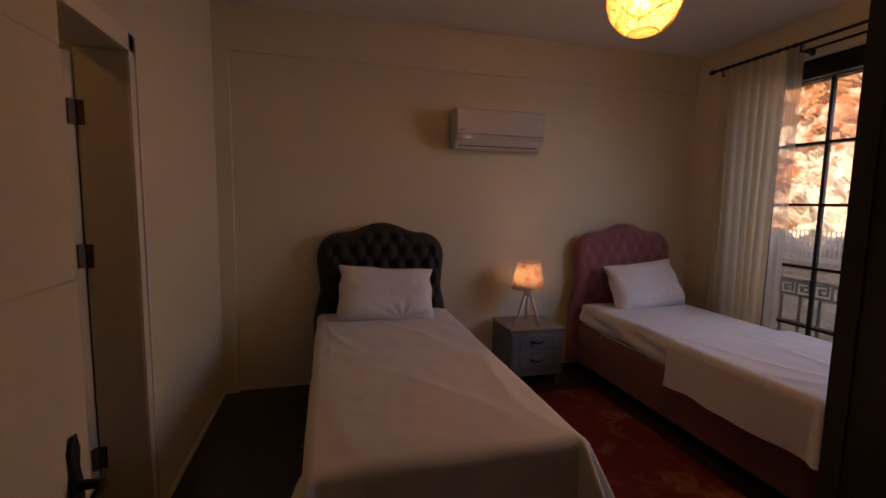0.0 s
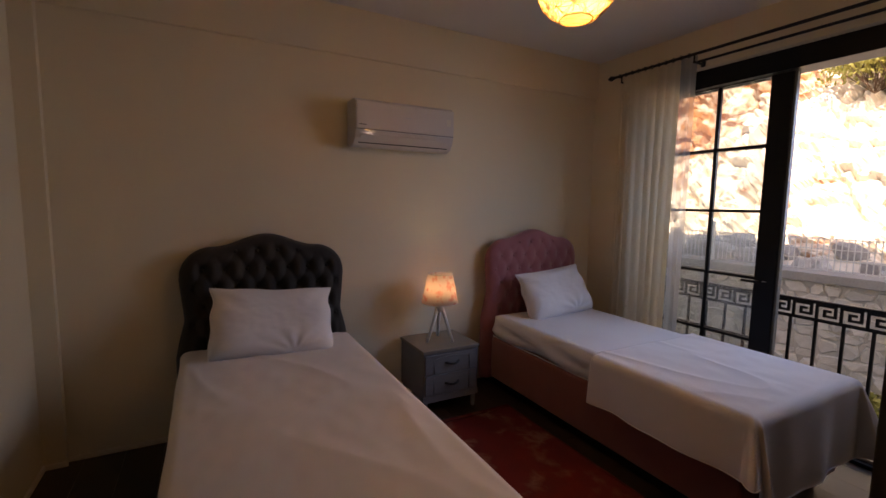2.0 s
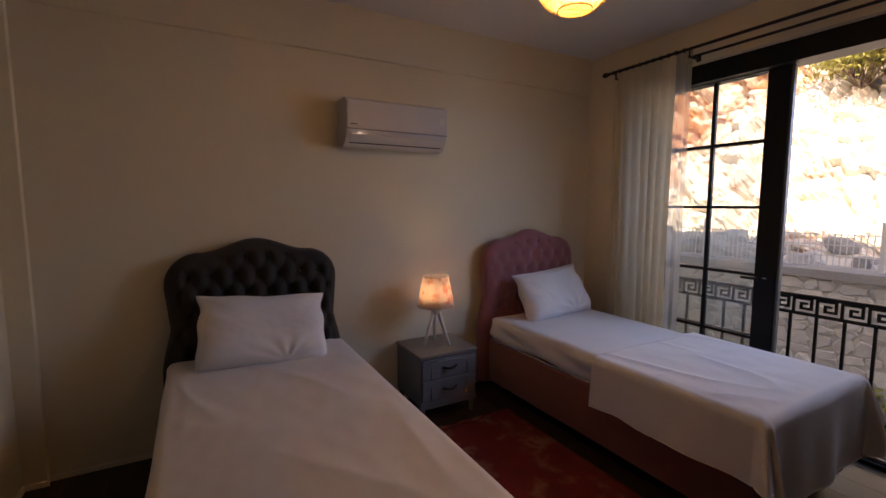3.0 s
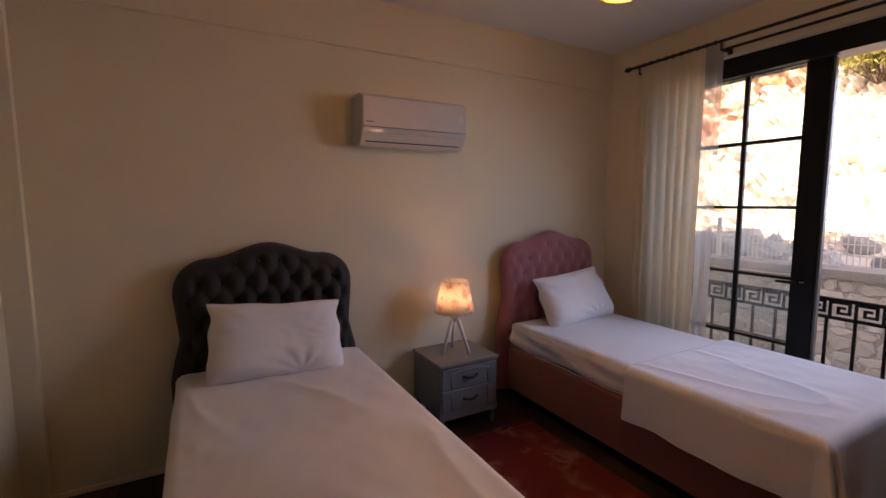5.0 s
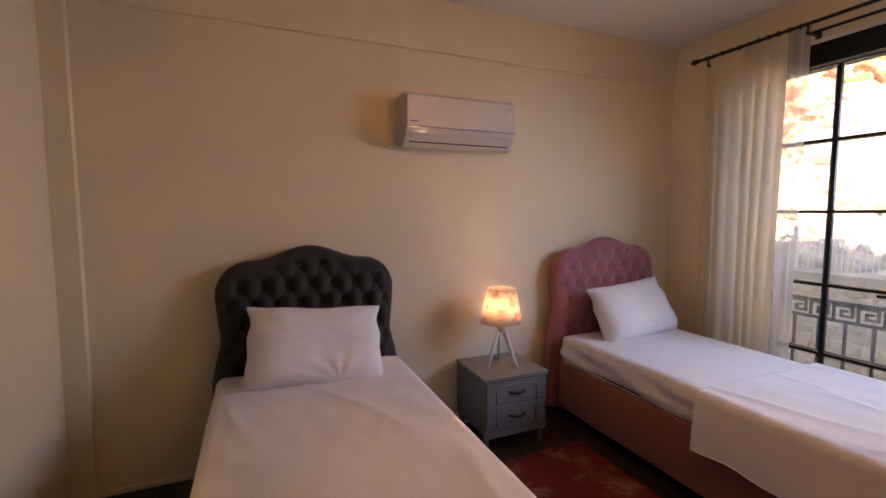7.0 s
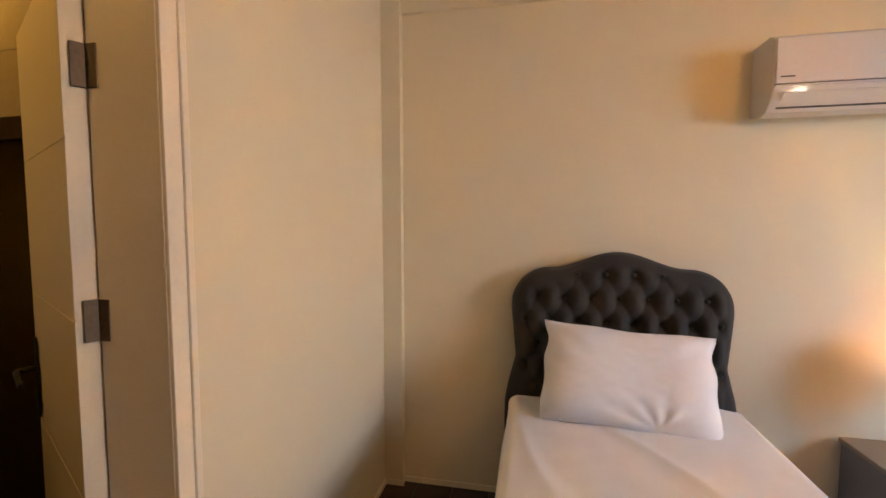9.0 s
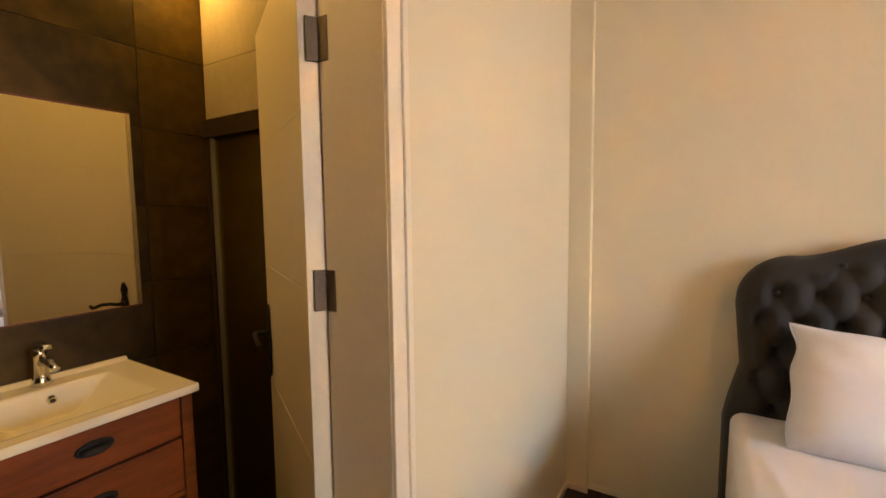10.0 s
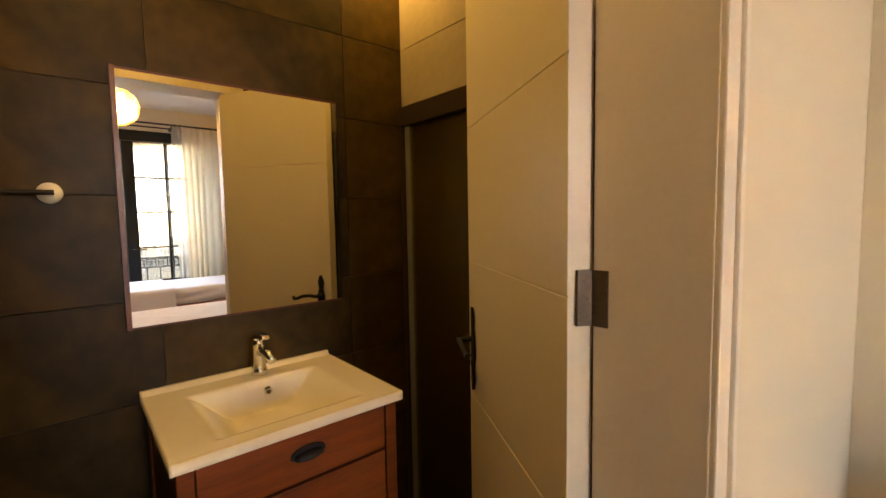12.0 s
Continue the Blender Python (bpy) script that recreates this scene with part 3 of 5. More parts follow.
def curtain_panel(name, y0, y1, x, z0, z1, waves, amp, material, parent, label, phase):
    """A hanging cloth with folds that open towards the hem."""
    bm = bmesh.new()

    def f(u, v):
        a = u * waves * math.tau + phase + 0.8 * math.sin(u * 7 + phase)
        k = amp * (0.45 + 0.55 * (1 - v)) * (1 + 0.35 * math.sin(u * 11 + phase))
        sway = 0.012 * math.sin(v * 2.5 + u * 5)
        return Vector((x + k * math.sin(a) + sway, y0 + (y1 - y0) * u + 0.35 * amp * math.cos(a * 1.0) + (1 - v) * 0.015 * math.sin(u * 9), z0 + (z1 - z0) * v))
    grid(bm, int(waves * 14), 20, f)
    return part(name, bm, material, parent, label, True)


cu = thing("curtain", (3.93, -0.62, 0), "cream voile curtain drawn aside beside the balcony door", "curtain")
curtain_panel("drop", -0.345, -0.885, 3.925, 0.02, 2.545, 7, 0.013, M_CURTAIN, cu, "", 0.4)
curtain_panel("sheer_edge", -0.865, -1.005, 3.935, 0.02, 2.545, 1.6, 0.016, M_SHEER, cu, "thin see-through edge of the voile", 2.0)
for i in range(11):
    y = -0.36 - i * 0.06
    ring = bmesh.new()
    tube(ring, [(3.905 + 0.015 * math.cos(k * math.tau / 12), y, 2.545 + 0.015 * math.sin(k * math.tau / 12)) for k in range(13)], 0.0028, 6)
    part("ring", ring, M_IRON, cr)


# ---- beds ----
def headboard_mesh(cx, y_back, z0, half, rise, shoulder, tuft, dx, dz, zt):
    """Arched, button-tufted headboard; returns the mesh and its button places."""
    bm = bmesh.new()

    def top(x):
        u = abs(x) / half
        crest = rise - shoulder
        hump = 0.5 + 0.5 * math.cos(min(1.0, u / 0.62) * math.pi)
        round_off = max(0.0, (u - 0.62) / 0.38)
        return shoulder + crest * (0.30 + 0.70 * hump) - 0.190 * (1 - math.sqrt(max(0.0, 1 - round_off ** 2)))

    def width(z):
        h = max(0.0, min(1.0, (z - z0) / (shoulder - z0)))
        return half * np.interp(h, [0, 0.44, 0.52, 0.64, 0.86, 1.0, 1.3], [1.055, 1.050, 1.015, 0.945, 0.990, 1.0, 1.0])

    def depth(x, z, a, b):
        edge = (1 - abs(a) ** 10) * (1 - b ** 14)
        p, q = x / dx + (z - zt) / dz, x / dx - (z - zt) / dz
        near = min(math.hypot((i * 2 + j % 2) * dx - x, zt + j * dz - z) for j in (math.floor((z - zt) / dz), math.floor((z - zt) / dz) + 1)
                   for i in (math.floor(x / dx / 2) - 1, math.floor(x / dx / 2), math.floor(x / dx / 2) + 1))
        seam = 1 - (abs(math.sin(math.pi * p / 2)) * abs(math.sin(math.pi * q / 2))) ** 0.35
        puff = 1.0 - 1.05 * math.exp(-(near / 0.034) ** 1.5) - 0.46 * seam
        inside = max(0, min(1, (0.90 - abs(x) / half) * 14)) * max(0, min(1, (top(x) - 0.045 - z) * 26))
        return 0.055 * min(1, edge ** 0.5) + tuft * (puff * inside + (1 - inside) * 0.55) * edge ** 0.5

    def f(u, v):
        a = u * 2 - 1
        t = top(a * half)
        z = z0 + v * (t - z0)
        x = a * width(z)
        return Vector((cx + x, y_back - 0.02 - depth(x, z, a, v), z))
    grid(bm, 150, 110, f)
    border = [e for e in bm.edges if e.is_boundary]
    ext = bmesh.ops.extrude_edge_only(bm, edges=border)["geom"]
    for v in ext:
        if isinstance(v, bmesh.types.BMVert):
            v.co.y = y_back
    buttons = []
    for j in range(-8, 3):
        for i in range(-5, 6):
            x, z = (i * 2 + (j % 2)) * dx, zt + j * dz
            if abs(x) < half * 0.90 and z0 + 0.22 < z < top(x) - 0.05:
                buttons.append((cx + x, y_back - 0.02 - 0.055 + 0.002, z))
    return bm, buttons


def pillow(name, centre, w, h, t, m, label, seed):
    """A plump pillow with pinched corners and a soft dent; local x across, z up."""
    ob = thing(name, centre, label, "pillow", "bed pillows")
    bm = bmesh.new()

    def outline(x, z):
        waist = 1 - 0.085 * math.exp(-((z - 0.60) / 0.30) ** 2) - 0.065 * math.exp(-((z + 0.15) / 0.42) ** 2)
        sag = 0.055 * (1 - x * x) if z > 0 else 0.03 * (1 - x * x)
        waist *= 1 - 0.05 * max(0.0, -z) ** 2
        return x * w / 2 * waist, z * h / 2 * (1 - sag) + 0.008 * nz(x * 2 + seed, z)

    def side(s):
        def f(u, v):
            x, z = u * 2 - 1, v * 2 - 1
            e = max(0.0, (1 - x ** 6) * (1 - abs(z) ** 5))
            k = t * e ** 0.60 * (0.92 - 0.20 * z + 0.14 * nz(x * 1.3 + seed, z * 1.3, s))
            ear = max(0.0, abs(x) - 0.55) * max(0.0, z - 0.25)
            k *= 1 - 0.9 * ear
            r = math.hypot(x - 0.32, z + 0.95)
            fan = math.atan2(z + 0.95, x - 0.32)
            k -= t * 0.22 * math.exp(-(r / 0.20) ** 2) * e
            k += 0.012 * math.sin(fan * 11 + seed) * e * max(0.0, 0.85 - r)
            k += 0.012 * math.sin(13 * (abs(x) - 0.8 * z) + seed) * e * max(0.0, abs(x) - 0.35) * max(0.0, z + 0.4)
            k += 0.0022 * nz(x * 7 + z * 3 + seed, z * 8 - x * 3, s * 2) * e
            px, pz = outline(x, z)
            return m @ Vector((px, s * k, pz))
        return f
    grid(bm, 64, 48, side(-1))
    grid(bm, 64, 48, side(1))
    bmesh.ops.remove_doubles(bm, verts=bm.verts, dist=0.0015)
    bmesh.ops.recalc_face_normals(bm, faces=bm.faces)
    part("case", bm, M_PILLOW, ob, "", True)
    bm = bmesh.new()
    ring = []
    for k in range(96):
        q = k / 96 * 4
        s, r = int(q), (q % 1) * 2 - 1
        x, z = ((r, -1), (1, r), (-r, 1), (-1, -r))[s]
        px, pz = outline(x, z)
        ring.append(m @ Vector((px, 0, pz)))
    tube(bm, ring + ring[:1], 0.0035, 6)
    part("seam", bm, M_PILLOW, ob)
    return ob


def drape(name, material, parent, x0, x1, y0, y1, z, west, east, foot, folds, seed, wrinkle=0.004, flare=0.10):
    """A cloth lying on a bed top and hanging over its sides, with a sewn hem; y0 is the foot. Drops are lengths below the top."""
    r = 0.045

    def f(u, v):
        w, l = x1 - x0, y1 - y0
        s = -west + u * (w + west + east)
        t = -foot + v * (l + foot)
        du = -s if s < 0 else max(0.0, s - w)
        sx = -1 if s < 0 else 1
        dv = max(0.0, -t)
        bx, by = x0 + min(max(s, 0), w), y0 + max(t, 0)
        d = max(du, dv)
        n1 = nz(bx * 2.3 + by * 1.1 + seed, by * 0.9 - bx * 0.5)
        n2 = nz(bx * 1.2 - by * 2.6 + seed, by * 1.3 + 4)
        crease = wrinkle * 1.8 * (max(0.0, 1 - 5 * abs(n1)) ** 2 + 0.8 * max(0.0, 1 - 9 * abs(n2)) ** 2 * max(0.0, n1 + 0.2))
        if d == 0:
            rip = wrinkle * (nz(bx * 3 + seed, by * 3) + 0.5 * nz(bx * 9 + seed, by * 7) + 0.40 * nz(bx * 5 + by * 9 + seed, bx * 14 - by * 6)) + crease
            edge = max(0.0, min(1.0, min(s, w - s, t) / 0.05))
            return Vector((bx, by + 0.022 * nz(s * 2.4 + seed, 1) * v * (foot > 0), z + rip * edge))
        c = math.hypot(du, dv)
        ox, oy = sx * du / c, -dv / c
        arc = min(d, r * math.pi / 2)
        out = r * math.sin(arc / r)
        down = r * (1 - math.cos(arc / r)) + max(0.0, d - arc)
        corner = 2 * du * dv / (c * c)
        run = (by if du > dv else bx) * folds + seed
        fold = (math.sin(run * 6.3) + 0.5 * math.sin(run * 13.7 + 1)) * 0.014 * (1 - corner)
        swing = math.atan2(dv, du)
        fold += corner * (flare + 0.045 * math.cos(swing * 8 + seed))
        hang = min(1.0, down / 0.35)
        out += fold * hang + 0.012 * hang
        return Vector((bx + ox * out, by + oy * out, z - down + 0.05 * corner * hang + 0.006 * nz(bx * 6, by * 6, down * 6) * hang))
    cloth = solid(part("cloth", grid(bmesh.new(), 150, 150, f), material, parent, "", True), 0.004)
    hem = bmesh.new()
    line = [f(0, 1 - k / 120) for k in range(121)] + [f(k / 200, 0) for k in range(1, 201)] + [f(1, k / 120) for k in range(1, 121)]
    tube(hem, line, 0.0032, 5)
    part("hem", hem, material, parent, "", True)
    head = bmesh.new()
    tube(head, [f(k / 150, 1) for k in range(151)], 0.0028, 5)
    part("hem", head, material, parent, "", True)
    return cloth


def bed(name, cx, half, material, base_material, label, tuft, dx, dz, hb):
    """Bed base, legs and headboard."""
    ob = thing(name, (cx, -1.05, 0), label, "bed", "single beds")
    x0, x1 = cx - half, cx + half
    part("base", boxed(x0, x1, -2.07, -0.17, 0.075, 0.405, 0.018), base_material, ob, "upholstered box base", True)
    for x in (x0 + 0.08, x1 - 0.08):
        for y in (-1.98, -0.3):
            part("leg", boxed(x - 0.025, x + 0.025, y - 0.025, y + 0.025, 0.0, 0.077, 0.003), M_IRON, ob)
    bm, buttons = headboard_mesh(cx, -0.064, 0.05, hb, 1.262, 1.155, tuft, dx, dz, 1.055)
    board = part("headboard", bm, material, ob, "arched button-tufted headboard", True)
    for p in buttons:
        bm = bmesh.new()
        bmesh.ops.create_icosphere(bm, subdivisions=2, radius=0.0105, matrix=pose(*p) @ Matrix.Diagonal((1, 0.55, 1, 1)))
        part("button", bm, material, board, "", True)
    return ob


bed("single_bed", 1.146, 0.445, M_GREY_VELVET, M_GREY_VELVET, "single bed with a charcoal tufted velvet headboard", 0.046, 0.0595, 0.108, 0.486)
bed("single_bed", 3.275, 0.465, M_PINK_VELVET, M_PINK_BASE, "single bed with a dusty pink tufted headboard and base", 0.015, 0.0595, 0.108, 0.485)


def mattress(cx, half, z1, label):
    ob = thing("mattress", (cx, -1.1, 0.405), label, "mattress", "mattresses")
    bm = boxed(cx - half, cx + half, -2.06, -0.165, 0.4065, z1, 0.05)
    bmesh.ops.subdivide_edges(bm, edges=[e for e in bm.edges if e.calc_length() > 0.3], cuts=40, use_grid_fill=True)
    bmesh.ops.subdivide_edges(bm, edges=[e for e in bm.edges if abs(e.verts[0].co.z - e.verts[1].co.z) > 0.06], cuts=8, use_grid_fill=True)
    for v in bm.verts:
        k = 0.007 * nz(v.co.x * 6, v.co.y * 5, v.co.z * 9) + 0.015 * math.sin(v.co.y * 9 - v.co.z * 34 + 2.2 * nz(v.co.y * 2.1, v.co.z * 5)) * min(1, (z1 - v.co.z) * 9)
        if v.co.z < z1 - 0.02:
            v.co.x += k * (1 if v.co.x > cx else -1)
    sheet = part("fitted_sheet", bm, M_SATEEN, ob, "", True)
    edge = bmesh.new()
    x0, x1, y0, y1 = cx - half + 0.006, cx + half - 0.006, -2.054, -0.171
    tube(edge, [(x0, y1, 0.413)] + [(x0 + 0.004 * nz(k, 3), y1 + (y0 - y1) * k / 40, 0.413 + 0.004 * nz(k * 0.4, 7)) for k in range(1, 40)] + [(x0, y0, 0.413), (x1, y0, 0.413), (x1, y1, 0.413)], 0.0035, 6)
    part("elastic_edge", edge, M_SATEEN, sheet, "", True)
    return ob


mattress(1.150, 0.450, 0.588, "mattress in a white fitted sheet on the grey bed")
mattress(3.285, 0.468, 0.588, "mattress in a creased white fitted sheet on the pink bed")

sp = thing("bedspread", (1.15, -1.1, 0.59), "plain cream white bedspread covering the grey bed", "bedspread", "bed covers")
drape("bedspread", M_SHEET, sp, 0.708, 1.605, -2.08, -0.185, 0.597, 0.36, 0.36, 0.42, 1.1, 3.0, 0.0048, 0.14)
sp = thing("bed_throw", (3.29, -1.65, 0.59), "white cotton cover draped over the foot of the pink bed", "bed cover", "bed covers")
drape("throw", M_SATEEN, sp, 2.815, 3.735, -2.08, -1.24, 0.602, 0.31, 0.30, 0.44, 1.6, 8.0, 0.0045, 0.11)

pillow("pillow", (1.165, -0.285, 0.74), 0.70, 0.42, 0.090, pose(1.150, -0.318, 0.758, -31, 3.5, -2), "plump white cotton pillow leaning on the charcoal headboard", 1.3)
pillow("pillow", (3.36, -0.300, 0.74), 0.70, 0.405, 0.098, pose(3.33, -0.322, 0.756, -28, -4, 3), "white cotton pillow leaning on the pink headboard", 5.1)

# ---- wardrobe ----
M_WARD = mat("dark_wardrobe_wood", (0.060, 0.040, 0.020), (0.036, 0.023, 0.012), 0.5, big=3, fine=40, stretch=(4, 4, 0.5), bump=0.1)
WA0, WA1, WAF = 1.83, 2.89, -2.735
wa = thing("wardrobe", ((WA0 + WA1) / 2, -3.03, 0), "tall dark brown wooden wardrobe against the wall", "wardrobe")
part("side_panel", boxed(WA0, WA0 + 0.022, SOUTH + 0.01, WAF, 0.0, 2.40, 0.002), M_WARD, wa)
part("side_panel", boxed(WA1 - 0.022, WA1, SOUTH + 0.01, WAF, 0.0, 2.40, 0.002), M_WARD, wa)
part("edge_strip", boxed(WA0 - 0.004, WA0, WAF - 0.045, WAF - 0.002, 0.0, 2.40, 0.0015), M_WARD, wa)
part("top", boxed(WA0 + 0.022, WA1 - 0.022, SOUTH + 0.01, WAF - 0.022, 2.378, 2.40), M_WARD, wa)
part("back", boxed(WA0 + 0.022, WA1 - 0.022, SOUTH + 0.004, SOUTH + 0.010, 0.08, 2.378), M_WARD, wa)
part("plinth", boxed(WA0 + 0.022, WA1 - 0.022, WAF - 0.06, WAF - 0.045, 0.0, 0.08), M_WARD, wa)
WAM = (WA0 + WA1) / 2
for a, b in ((WA0 + 0.024, WAM - 0.001), (WAM + 0.001, WA1 - 0.024)):
    d = part("door", boxed(a, b, WAF - 0.022, WAF - 0.002, 0.082, 2.376, 0.002), M_WARD, wa)
    h = WAM + (0.036 if a > WAM else -0.036)
    part("handle", boxed(h - 0.006, h + 0.006, WAF - 0.002, WAF + 0.025, 1.0, 1.16, 0.003), M_STEEL, d)

# ---- nightstand ----
ns = thing("nightstand", (2.30, -0.24, 0), "small grey painted two-drawer nightstand between the beds", "nightstand")
NX0, NX1, NY0, NY1 = 2.075, 2.525, -0.435, -0.035
part("body", boxed(NX0 + 0.008, NX1 - 0.008, NY0 + 0.012, NY1, 0.115, 0.445, 0.004), M_NS, ns)
part("top", boxed(NX0, NX1, NY0, NY1 + 0.004, 0.445, 0.467, 0.005), M_NS_TOP, ns, "taupe wooden top")
part("plinth", boxed(NX0 + 0.004, NX1 - 0.004, NY0 + 0.006, NY0 + 0.022, 0.095, 0.14, 0.003), M_NS, ns)
for x in (NX0 + 0.03, NX1 - 0.03):
    for y in (NY0 + 0.035, NY1 - 0.03):
        part("leg", roded((x, y, 0.0), (x, y, 0.116), 0.014, 0.021, 12), M_NS, ns)
for k, (a, b) in enumerate(((0.300, 0.430), (0.150, 0.288))):
    fr = part("drawer", boxed(NX0 + 0.020, NX1 - 0.020, NY0 + 0.002, NY0 + 0.014, a, b, 0.002), M_NS, ns, "framed drawer front")
    x0, x1 = NX0 + 0.085, NX1 - 0.085
    rim = bmesh.new()
    rise = 0.016 if k == 0 else 0.0
    low, high = a + 0.012 if k else a + 0.002, b - 0.032 if k == 0 else b - 0.004
    line = [(x0, NY0 + 0.001, low)] + [(x0 + (x1 - x0) * t, NY0 + 0.001, high + rise * math.sin(math.pi * t)) for t in np.linspace(0, 1, 15)] + [(x1, NY0 + 0.001, low)]
    tube(rim, line, 0.0045, 6)
    part("moulding", rim, M_NS, fr, "", True)
    zc = (a + b) / 2 - 0.002
    h = bmesh.new()
    tube(h, [(2.30 - 0.05 + 0.10 * t, NY0 - 0.004 - 0.020 * math.sin(math.pi * t), zc + 0.006 - 0.006 * math.sin(math.pi * t)) for t in np.linspace(0, 1, 11)], 0.0078, 8)
    for x in (-0.05, 0.05):
        bmesh.ops.create_uvsphere(h, u_segments=10, v_segments=6, radius=0.0085, matrix=pose(2.30 + x, NY0 - 0.002, zc + 0.006))
    part("handle", h, M_IRON, fr, "black bow handle", True)

# ---- table lamp ----
LX, LY = 2.30, -0.235
tl = thing("table_lamp", (LX, LY, 0.467), "lit tripod table lamp with a floral paper shade", "table lamp")
for k in range(3):
    a = radians(69 + 120 * k)
    foot = (LX + 0.106 * math.cos(a), LY + 0.106 * math.sin(a), 0.467)
    hip = (LX + 0.020 * math.cos(a), LY + 0.020 * math.sin(a), 0.704)
    part("leg", roded(foot, hip, 0.0105, 0.0140, 12), M_LAMP_WOOD, tl, "", True)
part("hub", lathe(bmesh.new(), (LX, LY, 0.682), [(0.020, 0.0), (0.032, 0.008), (0.032, 0.045), (0.018, 0.055), (0.016, 0.09)], 24), M_LAMP_WOOD, tl, "", True)
sh = lathe(bmesh.new(), (LX, LY, 0.748), [(0.133, 0.0), (0.112, 0.105), (0.090, 0.212)], 48, False)
shade = solid(part("shade", sh, M_SHADE, tl, "floral paper drum shade glowing warm", True), 0.0015)
for r, z in ((0.133, 0.748), (0.090, 0.960)):
    rg = bmesh.new()
    tube(rg, [(LX + r * math.cos(k * math.tau / 48), LY + r * math.sin(k * math.tau / 48), z) for k in range(49)], 0.0025, 6)
    part("rim", rg, M_LAMP_WOOD, shade)
# unseen wide cup added to keep the bulb's light off the wall below
part("bulb_light_stop", lathe(bmesh.new(), (LX, LY, 0.766), [(0.016, 0.0), (0.018, 0.030), (0.055, 0.036), (0.060, 0.046), (0.056, 0.044), (0.0, 0.038)], 24), M_LAMP_WOOD, tl, "", True)
bm = bmesh.new()
bmesh.ops.create_uvsphere(bm, u_segments=16, v_segments=10, radius=0.022, matrix=pose(LX, LY, 0.842))
b = part("bulb", bm, M_BULB, tl, "glowing bulb", True)
b.visible_shadow = False

# ---- pendant ----
PX, PY, PZ, PR = 2.11, -1.68, 2.325, 0.157
pd = thing("pendant_lamp", (PX, PY, CEIL), "lit round woven string pendant lamp hanging from the ceiling", "pendant lamp")
part("cord", roded((PX, PY, PZ + PR - 0.01), (PX, PY, CEIL - 0.02), 0.003, None, 8), M_IRON, pd)
part("canopy", lathe(bmesh.new(), (PX, PY, CEIL - 0.03), [(0.02, 0), (0.05, 0.012), (0.05, 0.03)], 24), M_TRIM, pd, "", True)
rnd = random.Random(4)
bm = bmesh.new()
for k in range(230):
    ax = Vector((rnd.gauss(0, 1), rnd.gauss(0, 1), rnd.gauss(0, 1))).normalized()
    q = ax.to_track_quat("Z", "Y")
    off = rnd.uniform(-0.75, 0.75)
    rr = math.sqrt(1 - off * off)
    s0, ln = rnd.uniform(0, math.tau), rnd.uniform(2.0, 5.5)
    pts = []
    for i in range(28):
        a = s0 + ln * i / 27
        p = q @ Vector((rr * math.cos(a), rr * math.sin(a), off + 0.05 * math.sin(a * 3)))
        p.normalize()
        if -0.915 < p.z < 0.93:
            pts.append(Vector((PX, PY, PZ)) + p * (PR + rnd.uniform(-0.001, 0.002)))
        elif len(pts) > 2:
            break
    if len(pts) > 3:
        tube(bm, pts, 0.0012, 4)
shd = part("shade", bm, M_WICKER, pd, "ball of woven cream string", True)
bm = lathe(bmesh.new(), (PX, PY, PZ), [(PR * 0.985 * math.cos(a), PR * 0.985 * math.sin(a)) for a in np.linspace(radians(-66), radians(68), 26)], 40, False)
part("liner", bm, M_LINER, shd, "", True)
rg = bmesh.new()
r0, z0 = PR * math.cos(radians(-66)), PZ + PR * math.sin(radians(-66))
tube(rg, [(PX + r0 * math.cos(k * math.tau / 40), PY + r0 * math.sin(k * math.tau / 40), z0) for k in range(41)], 0.003, 6)
part("opening_ring", rg, M_WICKER, shd)
bm = bmesh.new()
bmesh.ops.create_uvsphere(bm, u_segments=16, v_segments=12, radius=0.034, matrix=pose(PX, PY, PZ + 0.005) @ Matrix.Diagonal((1, 1, 1.25, 1)))
b = part("bulb", bm, M_BULB, pd, "glowing bulb", True)
b.visible_shadow = False
part("socket", roded((PX, PY, PZ + 0.045), (PX, PY, PZ + PR), 0.016, None, 12), M_TRIM, pd)

# ---- air conditioner ----
ac = thing("air_conditioner", (2.06, 0, 1.86), "white wall-mounted split air conditioner above the nightstand", "air conditioner")
AX0, AX1 = 1.690, 2.415
prof = [(0.0, 1.868), (-0.075, 1.852), (-0.135, 1.862), (-0.172, 1.905), (-0.188, 1.950), (-0.192, 2.06), (-0.180, 2.140), (-0.155, 2.158), (0.0, 2.158)]
bm = bmesh.new()
rings = [[bm.verts.new((x, y * (0.985 if x in (AX0, AX1) else 1), z)) for y, z in prof] for x in (AX0, AX0 + 0.006, AX1 - 0.006, AX1)]
for a, b in zip(rings, rings[1:]):
    for k in range(len(prof) - 1):
        bm.faces.new((a[k], b[k], b[k + 1], a[k + 1]))
bm.faces.new(rings[0])
bm.faces.new(rings[-1][::-1])
bmesh.ops.recalc_face_normals(bm, faces=bm.faces)
part("body", bm, M_AC, ac)
part("front_panel", boxed(AX0 + 0.004, AX1 - 0.004, -0.199, -0.189, 1.962, 2.138, 0.004), M_AC, ac, "smooth white front cover")
part("trim_line", boxed(AX0 + 0.006, AX1 - 0.006, -0.197, -0.180, 1.951, 1.958, 0.001), M_SILVER, ac, "silver trim line")
# solid dark bars carry the shade of the cover's gap in their colour
part("gap", boxed(AX0 + 0.004, AX0 + 0.13, -0.194, -0.180, 1.957, 1.9615), M_AC_DARK, ac)
part("gap", boxed(AX0 + 0.13, AX1 - 0.004, -0.194, -0.180, 1.9585, 1.9615), M_AC_DARK, ac)
